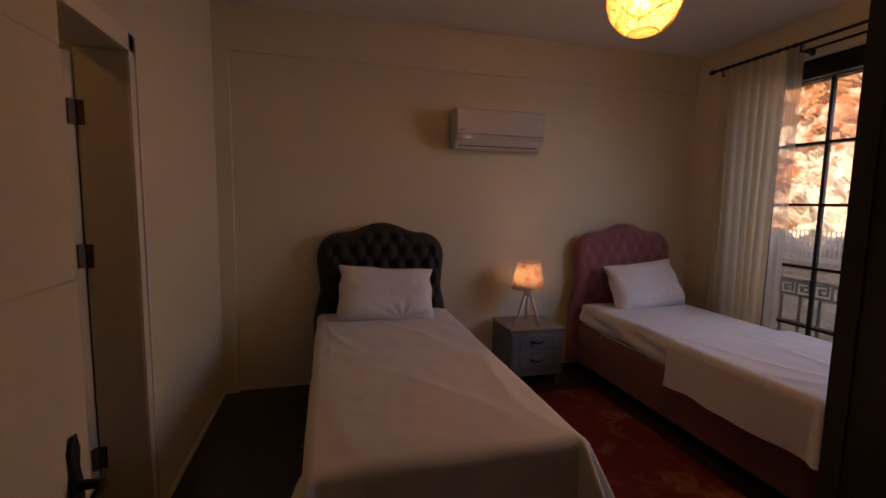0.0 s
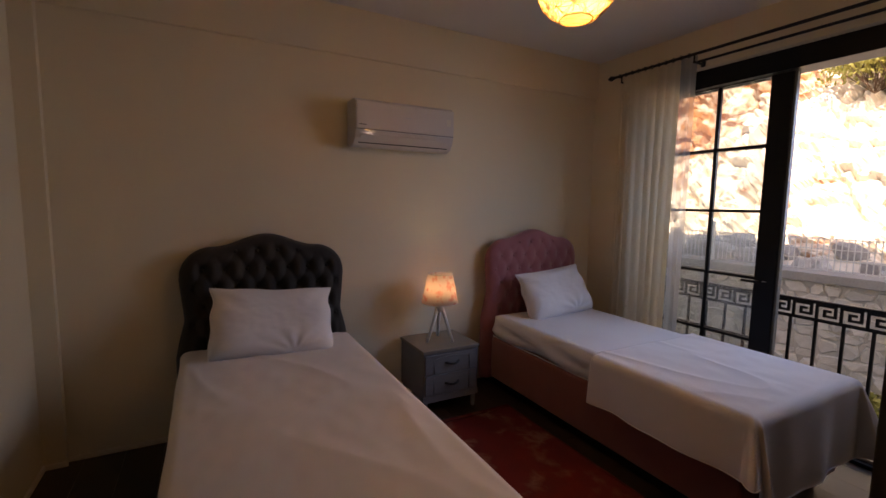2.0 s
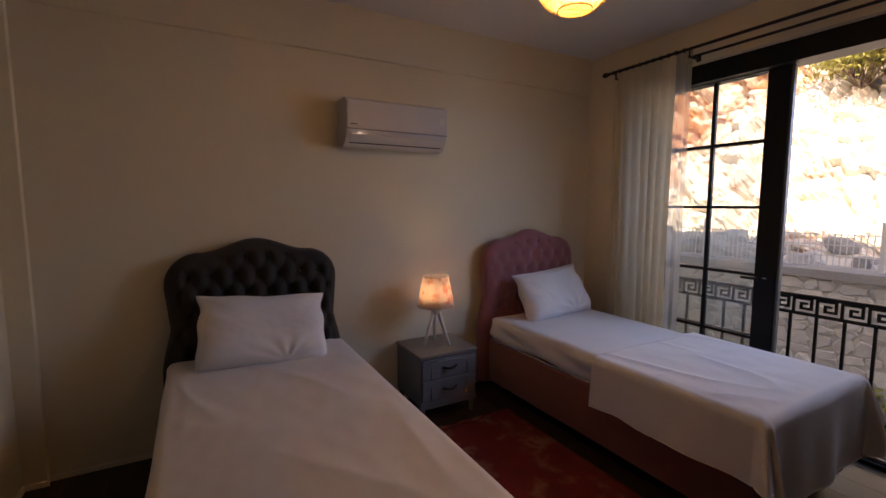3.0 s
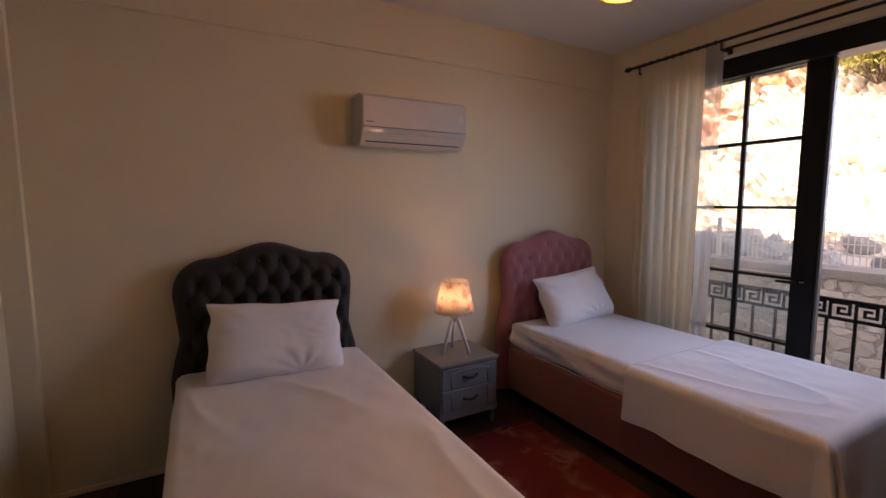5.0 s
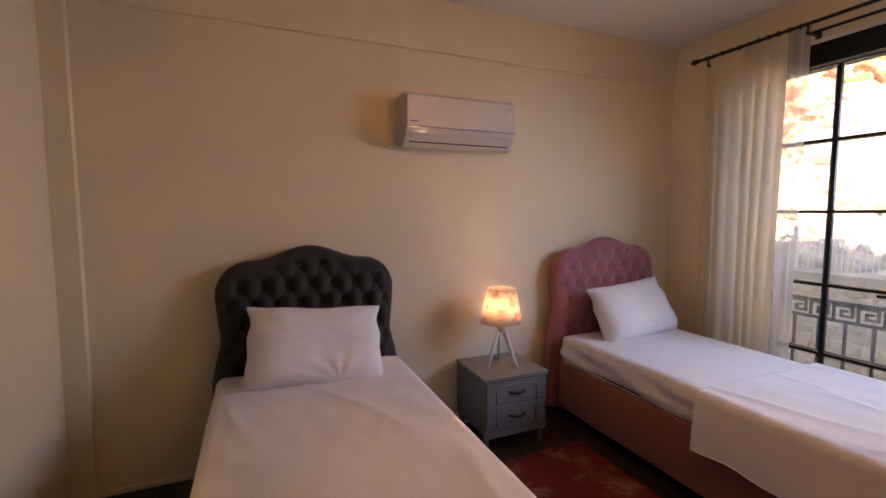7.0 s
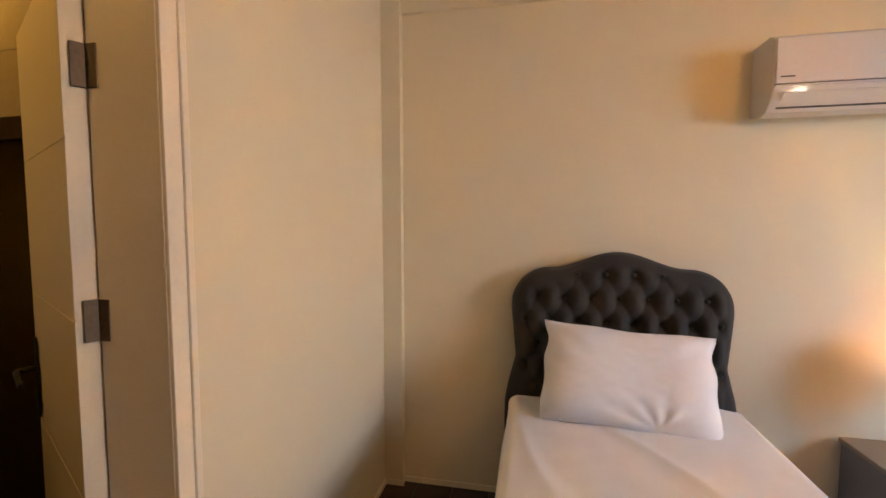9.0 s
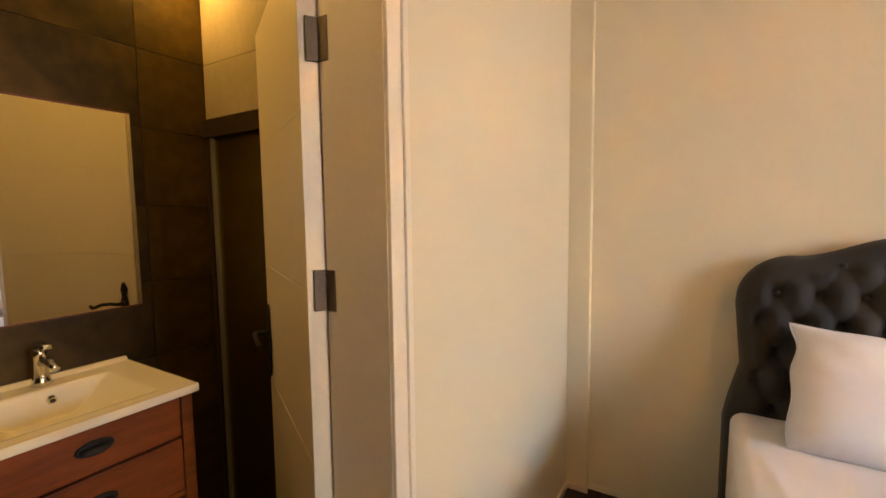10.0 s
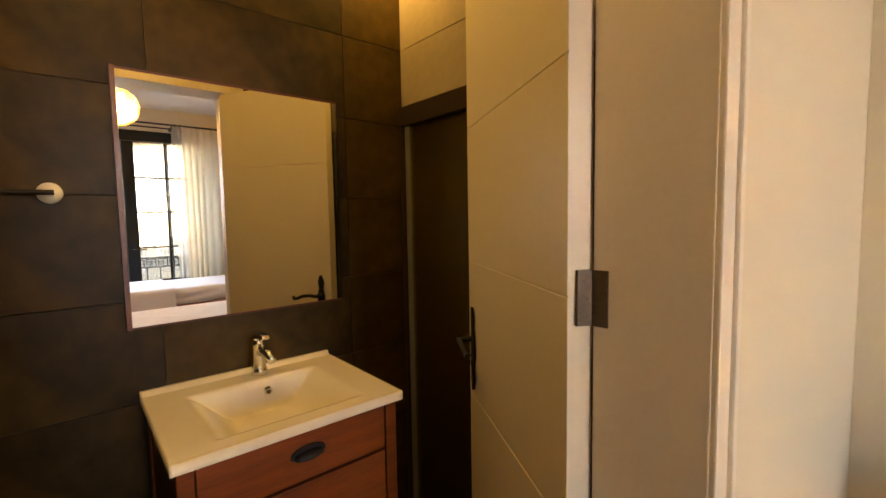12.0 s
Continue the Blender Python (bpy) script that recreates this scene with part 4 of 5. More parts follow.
lm = pose(0, -0.170, 1.906, -38, 0, 0)
part("louvre", boxed(AX0 + 0.035, AX1 - 0.035, -0.034, 0.030, -0.005, 0.005, 0.002, lm), M_AC, ac, "closed air louvre")
# dark bar in place of the shade behind the louvre
part("slot", boxed(AX0 + 0.03, AX1 - 0.03, -0.006, 0.006, -0.002, 0.003, 0, pose(0, -0.146, 1.877, -38, 0, 0)), M_AC_DARK, ac)
part("indicator", boxed(AX0 + 0.075, AX0 + 0.118, -0.1895, -0.182, 1.920, 1.927, 0.001), M_LED, ac, "small lit indicator")
part("badge", boxed(AX0 + 0.345, AX0 + 0.395, -0.2005, -0.1985, 2.050, 2.058), M_SILVER, ac, "small grey badge")
part("badge", boxed(AX0 + 0.02, AX0 + 0.07, -0.2005, -0.1985, 1.985, 1.990), M_AC_DARK, ac)
part("sticker", boxed(AX1 - 0.062, AX1 - 0.028, -0.2005, -0.1985, 2.03, 2.075), M_CERAMIC, ac, "white sticker")
ac.location.z -= 0.018

# ---- rug ----
rg = thing("rug", (2.22, -1.45, 0), "worn red patterned rug on the floor between the beds", "rug")
bm = bmesh.new()
grid(bm, 40, 70, lambda u, v: Vector((1.74 + 0.98 * u, -2.42 + 1.86 * v, 0.009 + 0.0015 * nz(u * 9, v * 14))))
solid(part("woven_field", bm, M_RUG, rg, "", True), 0.008)
for y in (-2.455, -0.555):
    part("border", boxed(1.74, 2.72, y, y + 0.03, 0, 0.010, 0.002), M_RUG, rg)

# ---- bathroom things ----
VY0, VY1, VX0, VX1, VZ = -1.948, -1.388, BX, -0.772, 0.842
va = thing("vanity_cabinet", (-1.0, -1.67, 0), "red-brown wooden vanity with two drawers under the basin", "vanity cabinet")
cx0, cx1, cy0, cy1 = VX0 + 0.002, VX1 - 0.018, VY0 + 0.012, VY1 - 0.012
for y in (cy0, cy1 - 0.034):
    for x in (cx0, cx1 - 0.036):
        part("post", boxed(x, x + 0.036, y, y + 0.034, 0.0, VZ - 0.022, 0.003), M_VANITY, va)
part("side", boxed(cx0 + 0.036, cx1 - 0.036, cy1 - 0.024, cy1 - 0.006, 0.50, VZ - 0.022), M_VANITY, va)
part("side", boxed(cx0 + 0.036, cx1 - 0.036, cy0 + 0.006, cy0 + 0.024, 0.50, VZ - 0.022), M_VANITY, va)
part("back", boxed(cx0, cx0 + 0.012, cy0 + 0.034, cy1 - 0.034, 0.50, VZ - 0.022), M_VANITY, va)
part("bottom_shelf", boxed(cx0, cx1 - 0.004, cy0 + 0.01, cy1 - 0.01, 0.14, 0.162, 0.003), M_VANITY, va)
part("rail", boxed(cx1 - 0.03, cx1 - 0.006, cy0 + 0.034, cy1 - 0.034, 0.50, 0.518, 0.002), M_VANITY, va)
for a, b in ((0.690, 0.818), (0.522, 0.682)):
    d = part("drawer", boxed(cx1 - 0.026, cx1 - 0.003, cy0 + 0.037, cy1 - 0.037, a, b, 0.002), M_VANITY, va, "plain wooden drawer front")
    zc, yc = (a + b) / 2 + 0.004, (cy0 + cy1) / 2 + 0.012
    pl = bmesh.new()
    bmesh.ops.create_cone(pl, cap_ends=True, segments=28, radius1=1, radius2=0.94, depth=1, matrix=Matrix.Translation((cx1 - 0.0005, yc, zc)) @ Matrix.Diagonal((0.005, 0.045, 0.021, 1)) @ pose(0, 0, 0, 0, 90, 0))
    plate = part("pull_plate", pl, M_IRON, d, "black pull plate")
    cup = bmesh.new()
    grid(cup, 16, 8, lambda u, v: Vector((cx1 + 0.001 + 0.022 * math.sin(v * math.pi / 2) * math.sin(u * math.pi) ** 0.5, yc + 0.036 * math.cos(u * math.pi), zc + 0.013 * math.cos(v * math.pi / 2) * math.sin(u * math.pi) ** 0.5 - 0.004)))
    part("cup_pull", cup, M_IRON, plate, "black cup pull", True)

ba = thing("washbasin", (-1.0, -1.67, VZ - 0.02), "white ceramic basin top with a wide rectangular bowl", "washbasin")
bm = bmesh.new()
ix0, ix1, iy0, iy1 = VX0 + 0.105, VX1 - 0.055, VY0 + 0.085, VY1 - 0.085


def basin(u, v):
    x, y = VX0 + (VX1 - VX0) * u, VY0 + (VY1 - VY0) * v
    a = min((x - ix0) / 0.045, (ix1 - x) / 0.06, (y - iy0) / 0.13, (iy1 - y) / 0.13)
    k = max(0.0, min(1.0, a))
    k = k * k * (3 - 2 * k)
    lip = 0.004 * max(0.0, 1 - min(x - VX0, VX1 - x, y - VY0, VY1 - y) / 0.012)
    rim = 0.010 if x < VX0 + 0.02 else 0.0
    return Vector((x, y, VZ - 0.085 * k + lip * 0.5 + rim))


grid(bm, 64, 90, basin)
ext = bmesh.ops.extrude_edge_only(bm, edges=[e for e in bm.edges if e.is_boundary])["geom"]
for v in ext:
    if isinstance(v, bmesh.types.BMVert):
        v.co.z = VZ - 0.022
part("bowl", bm, M_CERAMIC, ba, "", True)
part("overflow", roded((VX0 + 0.125, -1.640, VZ - 0.030), (VX0 + 0.136, -1.640, VZ - 0.034), 0.0125, 0.0125, 20), M_CHROME, ba, "chrome overflow ring")
# dark disc coloured like the shade inside the overflow
part("overflow_dark_disc", roded((VX0 + 0.135, -1.640, VZ - 0.0335), (VX0 + 0.1375, -1.640, VZ - 0.0345), 0.007, 0.007, 16), M_AC_DARK, ba)
part("waste", roded((-0.95, -1.667, VZ - 0.086), (-0.95, -1.667, VZ - 0.080), 0.022, 0.020, 20), M_CHROME, ba, "chrome waste")

ta = thing("faucet", (-1.19, -1.640, VZ), "chrome single-lever basin mixer", "faucet")
TX, TY = VX0 + 0.058, -1.640
part("body", lathe(bmesh.new(), (TX, TY, VZ + 0.002), [(0.026, 0), (0.024, 0.012), (0.021, 0.03), (0.020, 0.085), (0.023, 0.10), (0.020, 0.115)], 24), M_CHROME, ta, "", True)
bm = bmesh.new()
tube(bm, [(TX + 0.01, TY, VZ + 0.070), (TX + 0.05, TY, VZ + 0.088), (TX + 0.10, TY, VZ + 0.083), (TX + 0.118, TY, VZ + 0.070)], 0.0125, 12)
part("spout", bm, M_CHROME, ta, "", True)
part("lever", boxed(TX - 0.014, TX + 0.075, TY - 0.012, TY + 0.012, -0.004 + VZ + 0.128, VZ + 0.138, 0.004), M_CHROME, ta, "", True)

mi = thing("mirror", (BX, -1.64, 1.03), "frameless rectangular mirror with a dark mahogany edge", "mirror")
MY0, MY1, MZ0, MZ1 = -1.966, -1.324, 1.032, 1.735
part("glass", boxed(BX + 0.010, BX + 0.014, MY0 + 0.012, MY1 - 0.004, MZ0 + 0.005, MZ1 - 0.006), M_MIRROR, mi, "silvered mirror glass")
part("backing", boxed(BX + 0.002, BX + 0.0095, MY0, MY1, MZ0, MZ1), M_FRAME_RED, mi)
part("edge", boxed(BX + 0.0095, BX + 0.022, MY0, MY0 + 0.012, MZ0, MZ1), M_FRAME_RED, mi)
part("edge", boxed(BX + 0.0095, BX + 0.016, MY0 + 0.012, MY1, MZ1 - 0.006, MZ1), M_FRAME_RED, mi)
part("edge", boxed(BX + 0.0095, BX + 0.016, MY0 + 0.012, MY1, MZ0, MZ0 + 0.005), M_FRAME_RED, mi)
part("bevel", boxed(BX + 0.0095, BX + 0.0155, MY1 - 0.012, MY1, MZ0 + 0.005, MZ1 - 0.006), M_CHROME, mi, "bright polished mirror edge")

tr = thing("towel_rail", (BX, -2.30, 1.401), "dark towel rail with a round white wall rosette", "towel rail")
part("rosette", roded((BX + 0.001, -2.100, 1.401), (BX + 0.012, -2.100, 1.401), 0.027, 0.025, 28), M_CERAMIC, tr, "round white rosette", True)
part("post", roded((BX + 0.012, -2.100, 1.401), (BX + 0.045, -2.100, 1.401), 0.009, 0.009, 16), M_CERAMIC, tr)
part("bar", roded((BX + 0.045, -2.091, 1.401), (BX + 0.045, -2.63, 1.401), 0.0065, None, 12), M_IRON, tr, "dark metal bar")
part("rosette", roded((BX + 0.001, -2.62, 1.401), (BX + 0.012, -2.62, 1.401), 0.027, 0.025, 28), M_CERAMIC, tr)
part("post", roded((BX + 0.012, -2.62, 1.401), (BX + 0.045, -2.62, 1.401), 0.009, 0.009, 16), M_CERAMIC, tr)

se = thing("shower_enclosure", (-0.7, BN, 0), "shower enclosure with smoked glass and a brown metal frame", "shower")
M_SHFRAME = mat("brown_shower_frame", (0.10, 0.070, 0.050), (0.07, 0.05, 0.035), 0.38, metal=0.6, big=5, fine=80, bump=0.03)
part("top_rail", boxed(BX, -0.17, BN - 0.016, BN + 0.03, 1.683, 1.757, 0.003), M_SHFRAME, se)
part("side_rail", boxed(BX, BX + 0.022, BN - 0.012, BN + 0.026, 0.03, 1.683, 0.003), M_SHFRAME, se)
part("side_rail", boxed(-0.19, -0.17, BN - 0.012, BN + 0.026, 0.03, 1.683, 0.003), M_SHFRAME, se)
part("door_stile", boxed(BX + 0.026, BX + 0.050, BN - 0.006, BN + 0.014, 0.04, 1.681, 0.003), M_STEEL, se, "bright shower door stile")
part("bottom_rail", boxed(BX, -0.17, BN - 0.012, BN + 0.026, 0.0, 0.03, 0.003), M_SHFRAME, se)
g = part("pane", boxed(BX + 0.050, -0.19, BN + 0.002, BN + 0.008, 0.03, 1.683), M_SHOWER_GLASS, se, "smoked shower glass")
g.visible_shadow = False



def downlight(x, y, r):
    """A small recessed ceiling lamp: ring and glowing lens."""
    ob = thing("downlight", (x, y, BC), "small lit recessed ceiling downlight out of view", "downlight", "bathroom downlights")
    part("ring", lathe(bmesh.new(), (x, y, BC - 0.012), [(r, 0.0), (r + 0.013, 0.004), (r + 0.013, 0.012)], 32, False), M_CHROME, ob)
    part("lens", roded((x, y, BC - 0.006), (x, y, BC - 0.001), r - 0.002, None, 32), M_SPOT, ob, "glowing lens")


# the first fixture is made up to go with the fill lamp
downlight(-0.72, -2.00, 0.062)
downlight(-1.13, -1.16, 0.040)

# ---- outside ----
RX = 4.60
ra = thing("balcony_railing", (RX, -1.2, 0), "black iron balcony railing with a Greek key band", "railing")
YR0, YR1 = -2.86, 0.26
part("top_bar", boxed(RX - 0.020, RX + 0.020, YR0, YR1, 0.803, 0.828, 0.003), M_IRON, ra)
part("band_bar", boxed(RX - 0.012, RX + 0.012, YR0, YR1, 0.676, 0.690, 0.002), M_IRON, ra)
part("bottom_bar", boxed(RX - 0.012, RX + 0.012, YR0, YR1, 0.055, 0.072, 0.002), M_IRON, ra)
part("bottom_bar", boxed(RX - 0.012, RX + 0.012, YR0, YR1, 0.10, 0.114, 0.002), M_IRON, ra)
for y in (YR0, YR1):
    part("post", boxed(RX - 0.02, RX + 0.02, y - 0.02, y + 0.02, -0.031, 0.828, 0.003), M_IRON, ra)
pitch = 0.155
first = -1.435 + pitch * 10
for k in range(20):
    y = first - k * pitch
    if YR0 + 0.03 < y < YR1 - 0.03:
        part("baluster", boxed(RX - 0.008, RX + 0.008, y - 0.009, y + 0.009, 0.072, 0.677), M_IRON, ra)
key = bmesh.new()
w = 0.0085
for (a0, b0), (a1, b1) in (((0.0, 0.0), (0.0, 0.113)), ((0.0, 0.105), (0.105, 0.105)), ((0.105, 0.105), (0.105, 0.035)), ((0.105, 0.035), (0.045, 0.035)), ((0.045, 0.035), (0.045, 0.072)), ((0.045, 0.072), (0.075, 0.072)), ((0.0, 0.0), (0.14, 0.0))):
    box(key, RX - 0.007, RX + 0.007, -max(a0, a1) - w, -min(a0, a1) + w, 0.690 + min(b0, b1) - (w if b0 == b1 else 0), 0.690 + max(b0, b1) + (w if b0 == b1 else 0))
unit = part("key_motif", key, M_IRON, ra)
for k in range(-8, 11):
    if k:
        o = unit.copy()
        scene.collection.objects.link(o)
        o.location = (0, -k * 0.138, 0)
unit_shift = -1.45
for o in ra.children:
    if o.name.startswith("key_motif"):
        o.location.y += unit_shift

structure("ground", boxed(4.3, 9.05, -60, 60, -3.2, -3.0), M_SOIL, "dry bare ground between the house and the retaining wall", "ground")
rw = structure("retaining_wall", boxed(9.0, 9.6, -9, 16, -3.05, 0.36), M_MORTAR, "grey rubble stone retaining wall across the yard", "wall")
structure("retaining_wall_cap", boxed(8.93, 9.7, -9, 16, 0.36, 0.50, 0.015), M_CONCRETE, "concrete cap on the retaining wall", "wall cap")

fe = thing("wire_fence", (9.2, 2, 0.5), "white welded wire fence on the retaining wall", "fence")
wire = part("upright_wire", boxed(9.197, 9.205, -3.607, -3.593, 0.52, 1.04), M_WIRE, fe)
for k in range(1, 150):
    o = wire.copy()
    scene.collection.objects.link(o)
    o.location.y += k * 0.075
for z in (0.54, 0.70, 0.86, 1.02):
    part("cross_wire", boxed(9.194, 9.199, -3.65, 7.6, z - 0.007, z + 0.007), M_WIRE, fe)
for y in (-3.1, -0.62, 1.86, 4.34, 6.82):
    part("post", boxed(9.19, 9.25, y - 0.03, y + 0.03, 0.5, 1.22 if y < 4 else 1.75, 0.004), M_WIRE, fe)


def slope_height(x, y):
    t = (x - 9.7) / 4.2
    h = 0.42 + 0.75 * max(0, min(1, t * 3.0)) + 2.9 * max(0, min(1, (t - 0.22) / 0.62)) ** 0.85 * (1 + 0.45 * max(0, min(1, (y - 1.0) / 2.0)))
    return h


bm = bmesh.new()


def slope(u, v):
    y = -7 + 22 * u
    x = 9.5 + 4.6 * v
    h = slope_height(x, y)
    p = Vector((x, y, h))
    warp = p + Vector((noise.noise(p * 1.4), noise.noise(p * 1.4 + Vector((7, 0, 0))), noise.noise(p * 1.4 + Vector((0, 9, 0))))) * 0.35
    d1, c1 = noise.voronoi(Vector((warp.x * 0.9, warp.y * 1.3, warp.z * 0.9)))
    d2, c2 = noise.voronoi(warp * 2.7)
    rough = 0.30 * (noise.cell(c1[0] * 13.7) - 0.5) + 0.16 * (noise.cell(c2[0] * 17.3) - 0.5)
    rough -= 0.22 * max(0.0, 0.10 - (d1[1] - d1[0])) / 0.10 + 0.10 * max(0.0, 0.08 - (d2[1] - d2[0])) / 0.08
    rough += 0.35 * noise.noise(p * 0.6) + 0.10 * noise.noise(p * 3.1) + 0.05 * noise.noise(p * 8.0)
    k = max(0.0, min(1.0, (v - 0.08) / 0.2))
    return Vector((x - 0.75 * rough * k, y, h + 0.45 * rough * k))


grid(bm, 400, 190, slope)
structure("rock_slope", bm, M_ROCK, "steep sunlit slope of orange and pale broken rock", "rock slope")
bm = bmesh.new()
grid(bm, 90, 40, lambda u, v: Vector((14.0 + 60 * v ** 1.6, -60 + 120 * u, 3.95 + 9 * v + 1.2 * nz(u * 9, v * 5))))
structure("hillside", bm, M_SOIL, "dry hillside rising behind the rock slope", "ground")

rnd = random.Random(11)


def boulder(seed):
    r = random.Random(seed)
    bm = bmesh.new()
    bmesh.ops.create_icosphere(bm, subdivisions=3, radius=1.0)
    planes = [Vector((r.gauss(0, 1), r.gauss(0, 1), r.gauss(0, 1))).normalized() for _ in range(9)]
    for v in bm.verts:
        p = v.co.copy()
        for n in planes:
            d = p.dot(n) - 0.62
            if d > 0:
                p -= n * d * 0.9
        v.co = p * (1 + 0.08 * noise.noise(p * 2.2 + Vector((seed, 0, 0))))
    me = bpy.data.meshes.new("boulder")
    bm.to_mesh(me)
    bm.free()
    me.materials.append(M_BOULDER)
    return me


shapes = [boulder(k) for k in range(7)]
for k in range(64):
    o = new("boulder", shapes[k % 7])
    x, y = 9.52 + 0.75 * rnd.random(), -2.9 + 9.6 * rnd.random()
    s = rnd.uniform(0.15, 0.36)
    o.location = (x, y, slope_height(x, y) + s * 0.25)
    o.scale = (s * 0.9, s * rnd.uniform(0.9, 1.4), s * rnd.uniform(0.7, 1.0))
    o.rotation_euler = (rnd.uniform(-0.5, 0.5), rnd.uniform(-0.5, 0.5), rnd.uniform(0, 6))
    tagged(o, "angular grey boulder lying behind the wire fence", "boulder", "boulders behind the fence")


def bush(place, size, seed, label="yellow-green shrub growing on top of the rock slope", group="shrubs on the slope"):
    """A shrub of twigs with many small leaves."""
    r = random.Random(seed)
    ob = thing("shrub", place, label, "shrub", group)
    tw, lf = bmesh.new(), bmesh.new()
    for _ in range(14):
        a, e = r.uniform(0, math.tau), r.uniform(0.5, 1.5)
        d = Vector((math.cos(a) * math.cos(e), math.sin(a) * math.cos(e), math.sin(e)))
        tip = Vector(place) + d * size * r.uniform(0.6, 1.1)
        mid = Vector(place) + d * size * 0.5 + Vector((r.gauss(0, 0.05), r.gauss(0, 0.05), 0))
        tube(tw, [place, mid, tip], 0.010, 4)
        for _ in range(120):
            c = mid.lerp(tip, r.random() ** 0.7) + Vector((r.gauss(0, 1), r.gauss(0, 1), r.gauss(0, 0.8))) * size * 0.13
            s = r.uniform(0.03, 0.065)
            q = Euler((r.uniform(0, 6), r.uniform(0, 6), r.uniform(0, 6))).to_matrix()
            vs = [lf.verts.new(c + q @ Vector(k) * s) for k in ((-1, 0, 0), (0, -0.5, 0.1), (1.2, 0, 0), (0, 0.5, 0.1))]
            lf.faces.new(vs)
    part("branchwork", tw, M_TWIG, ob)
    part("crown", lf, M_LEAF, ob)


for k in range(20):
    y = -4.4 + k * 0.31 + rnd.uniform(-0.2, 0.2)
    x = rnd.uniform(13.0, 14.6)
    bush((x, y, 3.85 + (x - 13) * 0.25 - (0.25 if y > 1.6 else 0)), rnd.uniform(0.8, 1.6), 50 + k)

for y, z, size in ((-0.62, -1.55, 0.42), (-0.95, -1.85, 0.34)):
    bush((8.96, y, z), size, 90 + int(-y * 10), "small green plant growing from the retaining wall", "plants on the wall")

# ---- pieces of walls and floors ----
# bathroom tiles: 60 x 29 cm, stacked
TW, TH = 0.598, 0.288
tile_me = {}


def tile(parent, material, axis, x, y, z, w, h):
    k = (material.name, axis, round(w, 3), round(h, 3))
    if k not in tile_me:
        bm = boxed(-0.004, 0.004, -w / 2, w / 2, -h / 2, h / 2, 0.0008) if axis == "x" else boxed(-w / 2, w / 2, -0.004, 0.004, -h / 2, h / 2, 0.0008)
        me = bpy.data.meshes.new("tile")
        bm.to_mesh(me)
        bm.free()
        me.materials.append(material)
        tile_me[k] = me
    o = new("tile", tile_me[k])
    o.parent = parent
    o.location = (x, y, z)


for j in range(-1, 9):
    z0, z1 = max(0.0, 0.238 + 0.29 * (j - 1)), min(BC, 0.238 + 0.29 * j)
    if z1 - z0 < 0.02:
        continue
    for i in range(-2, 4):
        y0, y1 = max(BS, -1.882 + 0.6 * i), min(-0.30, -1.882 + 0.6 * (i + 1))
        if y1 - y0 > 0.03:
            tile(bath_west, M_TILE, "x", BX - 0.004, (y0 + y1) / 2, (z0 + z1) / 2, y1 - y0 - 0.002, z1 - z0 - 0.002)
    if z1 > 1.79:
        a = max(z0, 1.759)
        for x0, x1 in ((-1.25, -0.66), (-0.66, -0.17)):
            tile(bath_north, M_BEIGE_TILE, "y", (x0 + x1) / 2, BN + 0.004, (a + z1) / 2, x1 - x0 - 0.002, z1 - a - 0.002)

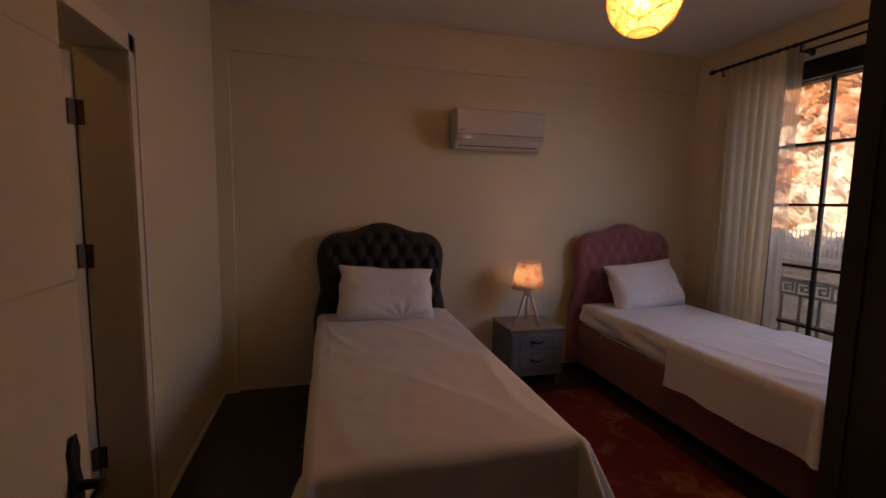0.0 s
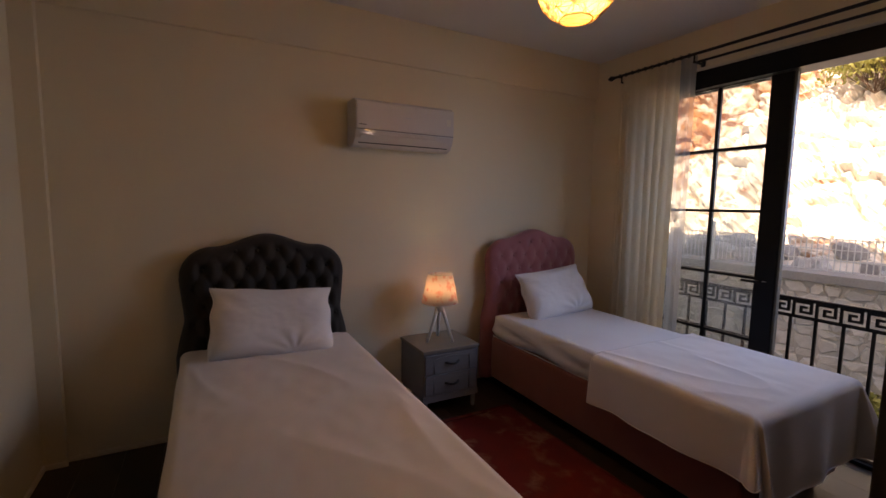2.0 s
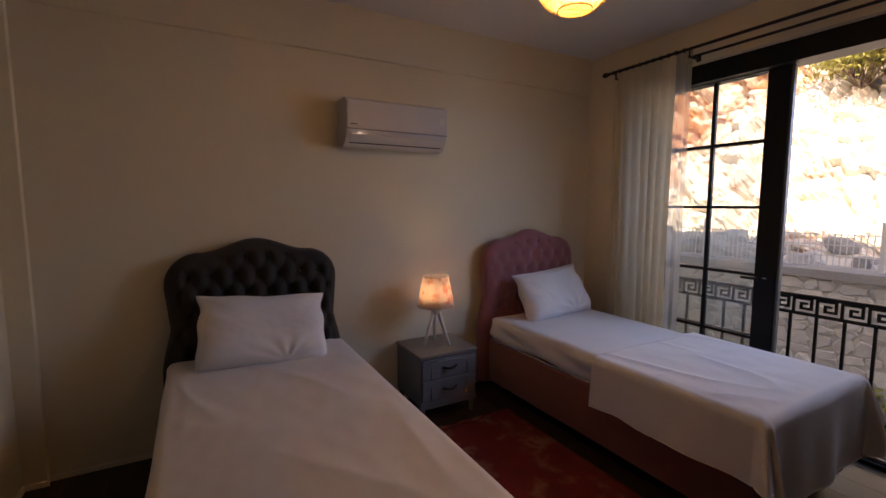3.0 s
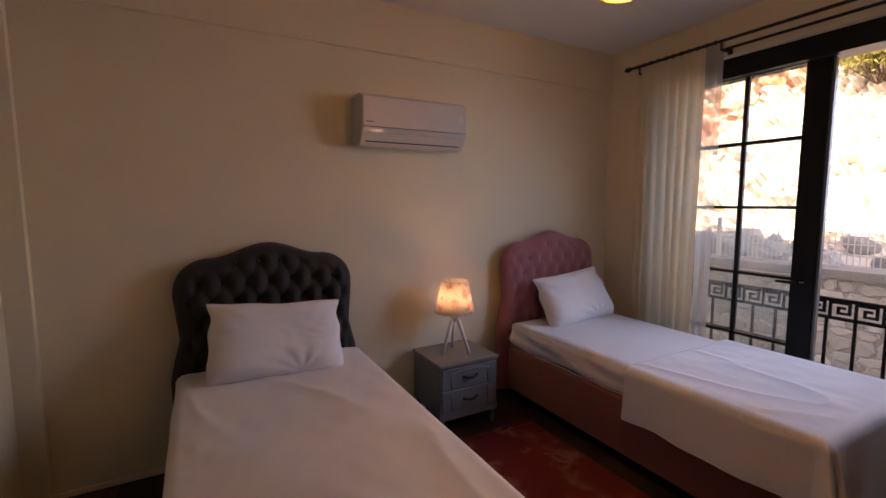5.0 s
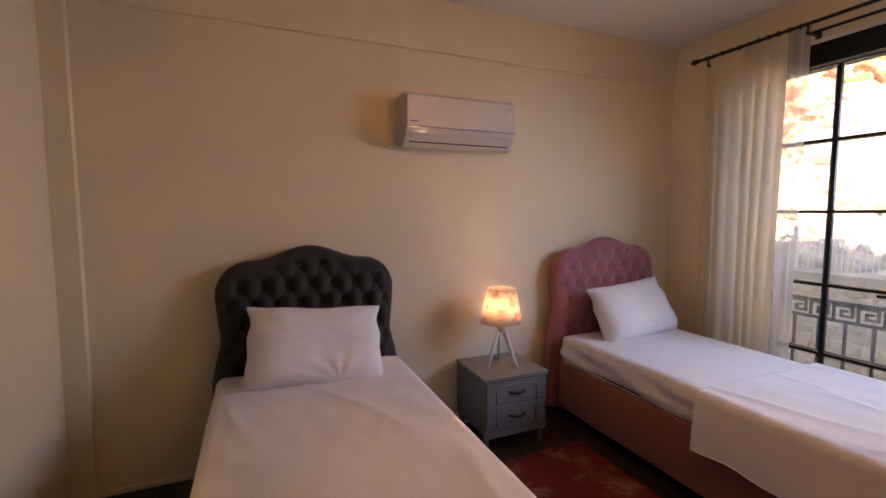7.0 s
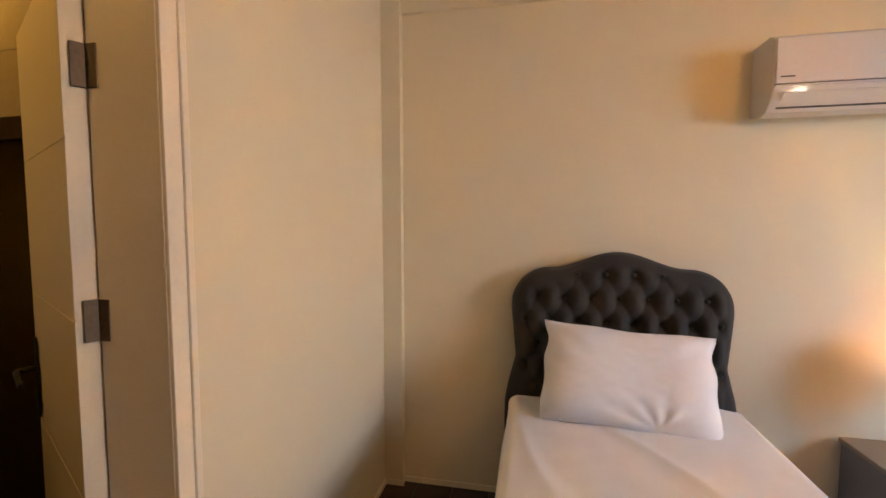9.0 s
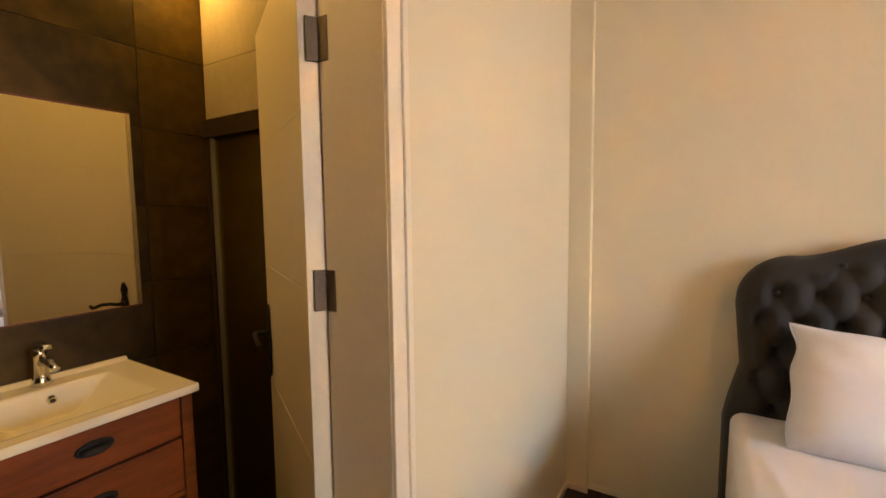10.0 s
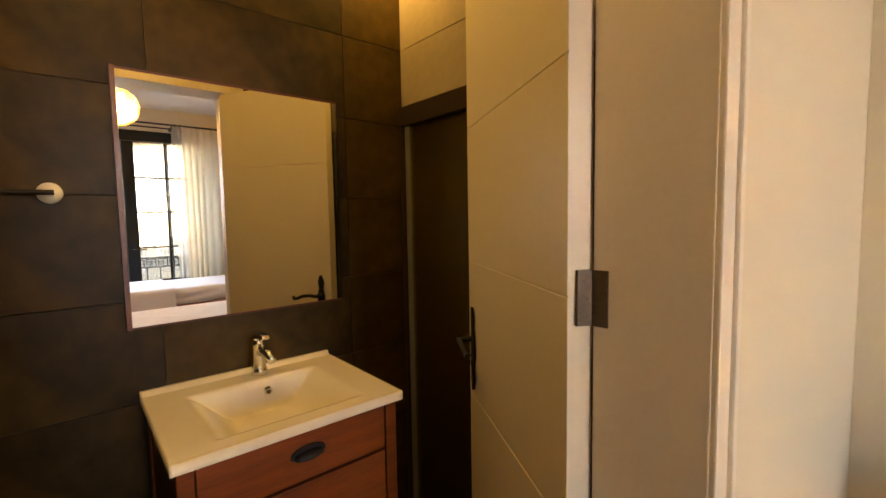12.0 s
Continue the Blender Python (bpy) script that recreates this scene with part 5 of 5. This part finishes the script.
# laminate planks
floor_ob = bpy.data.objects["floor"]
plank_me = {}
rnd = random.Random(2)
PW = 0.192
for i in range(22):
    x0 = -0.02 + i * PW
    x1 = min(4.078, x0 + PW)
    y = -4.6 + rnd.uniform(-1.2, 0)
    while y < 0.0:
        a, b = max(y, -4.6), min(y + 1.28, 0.0)
        if b - a > 0.05 and x1 - x0 > 0.02:
            k = (round(x1 - x0, 3), round(b - a, 2))
            if k not in plank_me:
                me = bpy.data.meshes.new("plank")
                bm = boxed(-(x1 - x0) / 2 + 0.0006, (x1 - x0) / 2 - 0.0006, -(b - a) / 2 + 0.0006, (b - a) / 2 - 0.0006, -0.012, 0.0, 0.0012)
                bm.to_mesh(me)
                bm.free()
                me.materials.append(M_FLOOR)
                plank_me[k] = me
            o = new("plank", plank_me[k])
            o.parent = floor_ob
            o.location = ((x0 + x1) / 2, (a + b) / 2, 0)
        y += 1.28

# stones of the retaining wall
rnd = random.Random(7)


def stone(seed):
    r = random.Random(seed)
    bm = bmesh.new()
    n = r.choice((5, 6, 6, 7))
    ring = []
    for k in range(n):
        a = (k + r.uniform(-0.25, 0.25)) * math.tau / n
        s = 0.5 / max(abs(math.cos(a)), abs(math.sin(a)), 0.72) * r.uniform(0.88, 1.0)
        ring.append((s * math.cos(a), s * math.sin(a)))
    back = [bm.verts.new((0.06, a, b)) for a, b in ring]
    front = [bm.verts.new((-0.02, a * 0.96, b * 0.96)) for a, b in ring]
    inner = [bm.verts.new((-0.05 + r.uniform(-0.02, 0.02), a * 0.78, b * 0.78)) for a, b in ring]
    for p, q in ((back, front), (front, inner)):
        for k in range(n):
            bm.faces.new((p[k], p[(k + 1) % n], q[(k + 1) % n], q[k]))
    bm.faces.new(inner)
    bmesh.ops.recalc_face_normals(bm, faces=bm.faces)
    me = bpy.data.meshes.new("stone")
    bm.to_mesh(me)
    bm.free()
    me.materials.append(M_STONE)
    return me


stones = [stone(k) for k in range(12)]
z = 0.26
count = 0
rest = bmesh.new()
while z > -2.6:
    h = rnd.uniform(0.13, 0.24)
    y = -2.6 + rnd.uniform(-0.3, 0)
    while y < 5.8:
        w = rnd.uniform(0.16, 0.42)
        shape = stones[rnd.randrange(12)]
        m = pose(9.0, y + w / 2, z - h / 2 + 0.08 + rnd.uniform(-0.02, 0.02), rnd.uniform(-9, 9)) @ Matrix.Diagonal((0.7, w * 1.08, h * 1.16, 1))
        if count < 300:
            o = new("stone", shape)
            o.parent = rw
            o.matrix_local = m
        else:
            old = len(rest.verts)
            rest.from_mesh(shape)
            rest.verts.ensure_lookup_table()
            for k in range(old, len(rest.verts)):
                rest.verts[k].co = m @ rest.verts[k].co
        y += w
        count += 1
    z -= h * 0.98
rest_ob = part("lower_stonework", rest, M_STONE, rw, "rubble stonework lower down the wall")
tagged(rest_ob, "rubble stonework lower down the wall", "", "", "stuff")
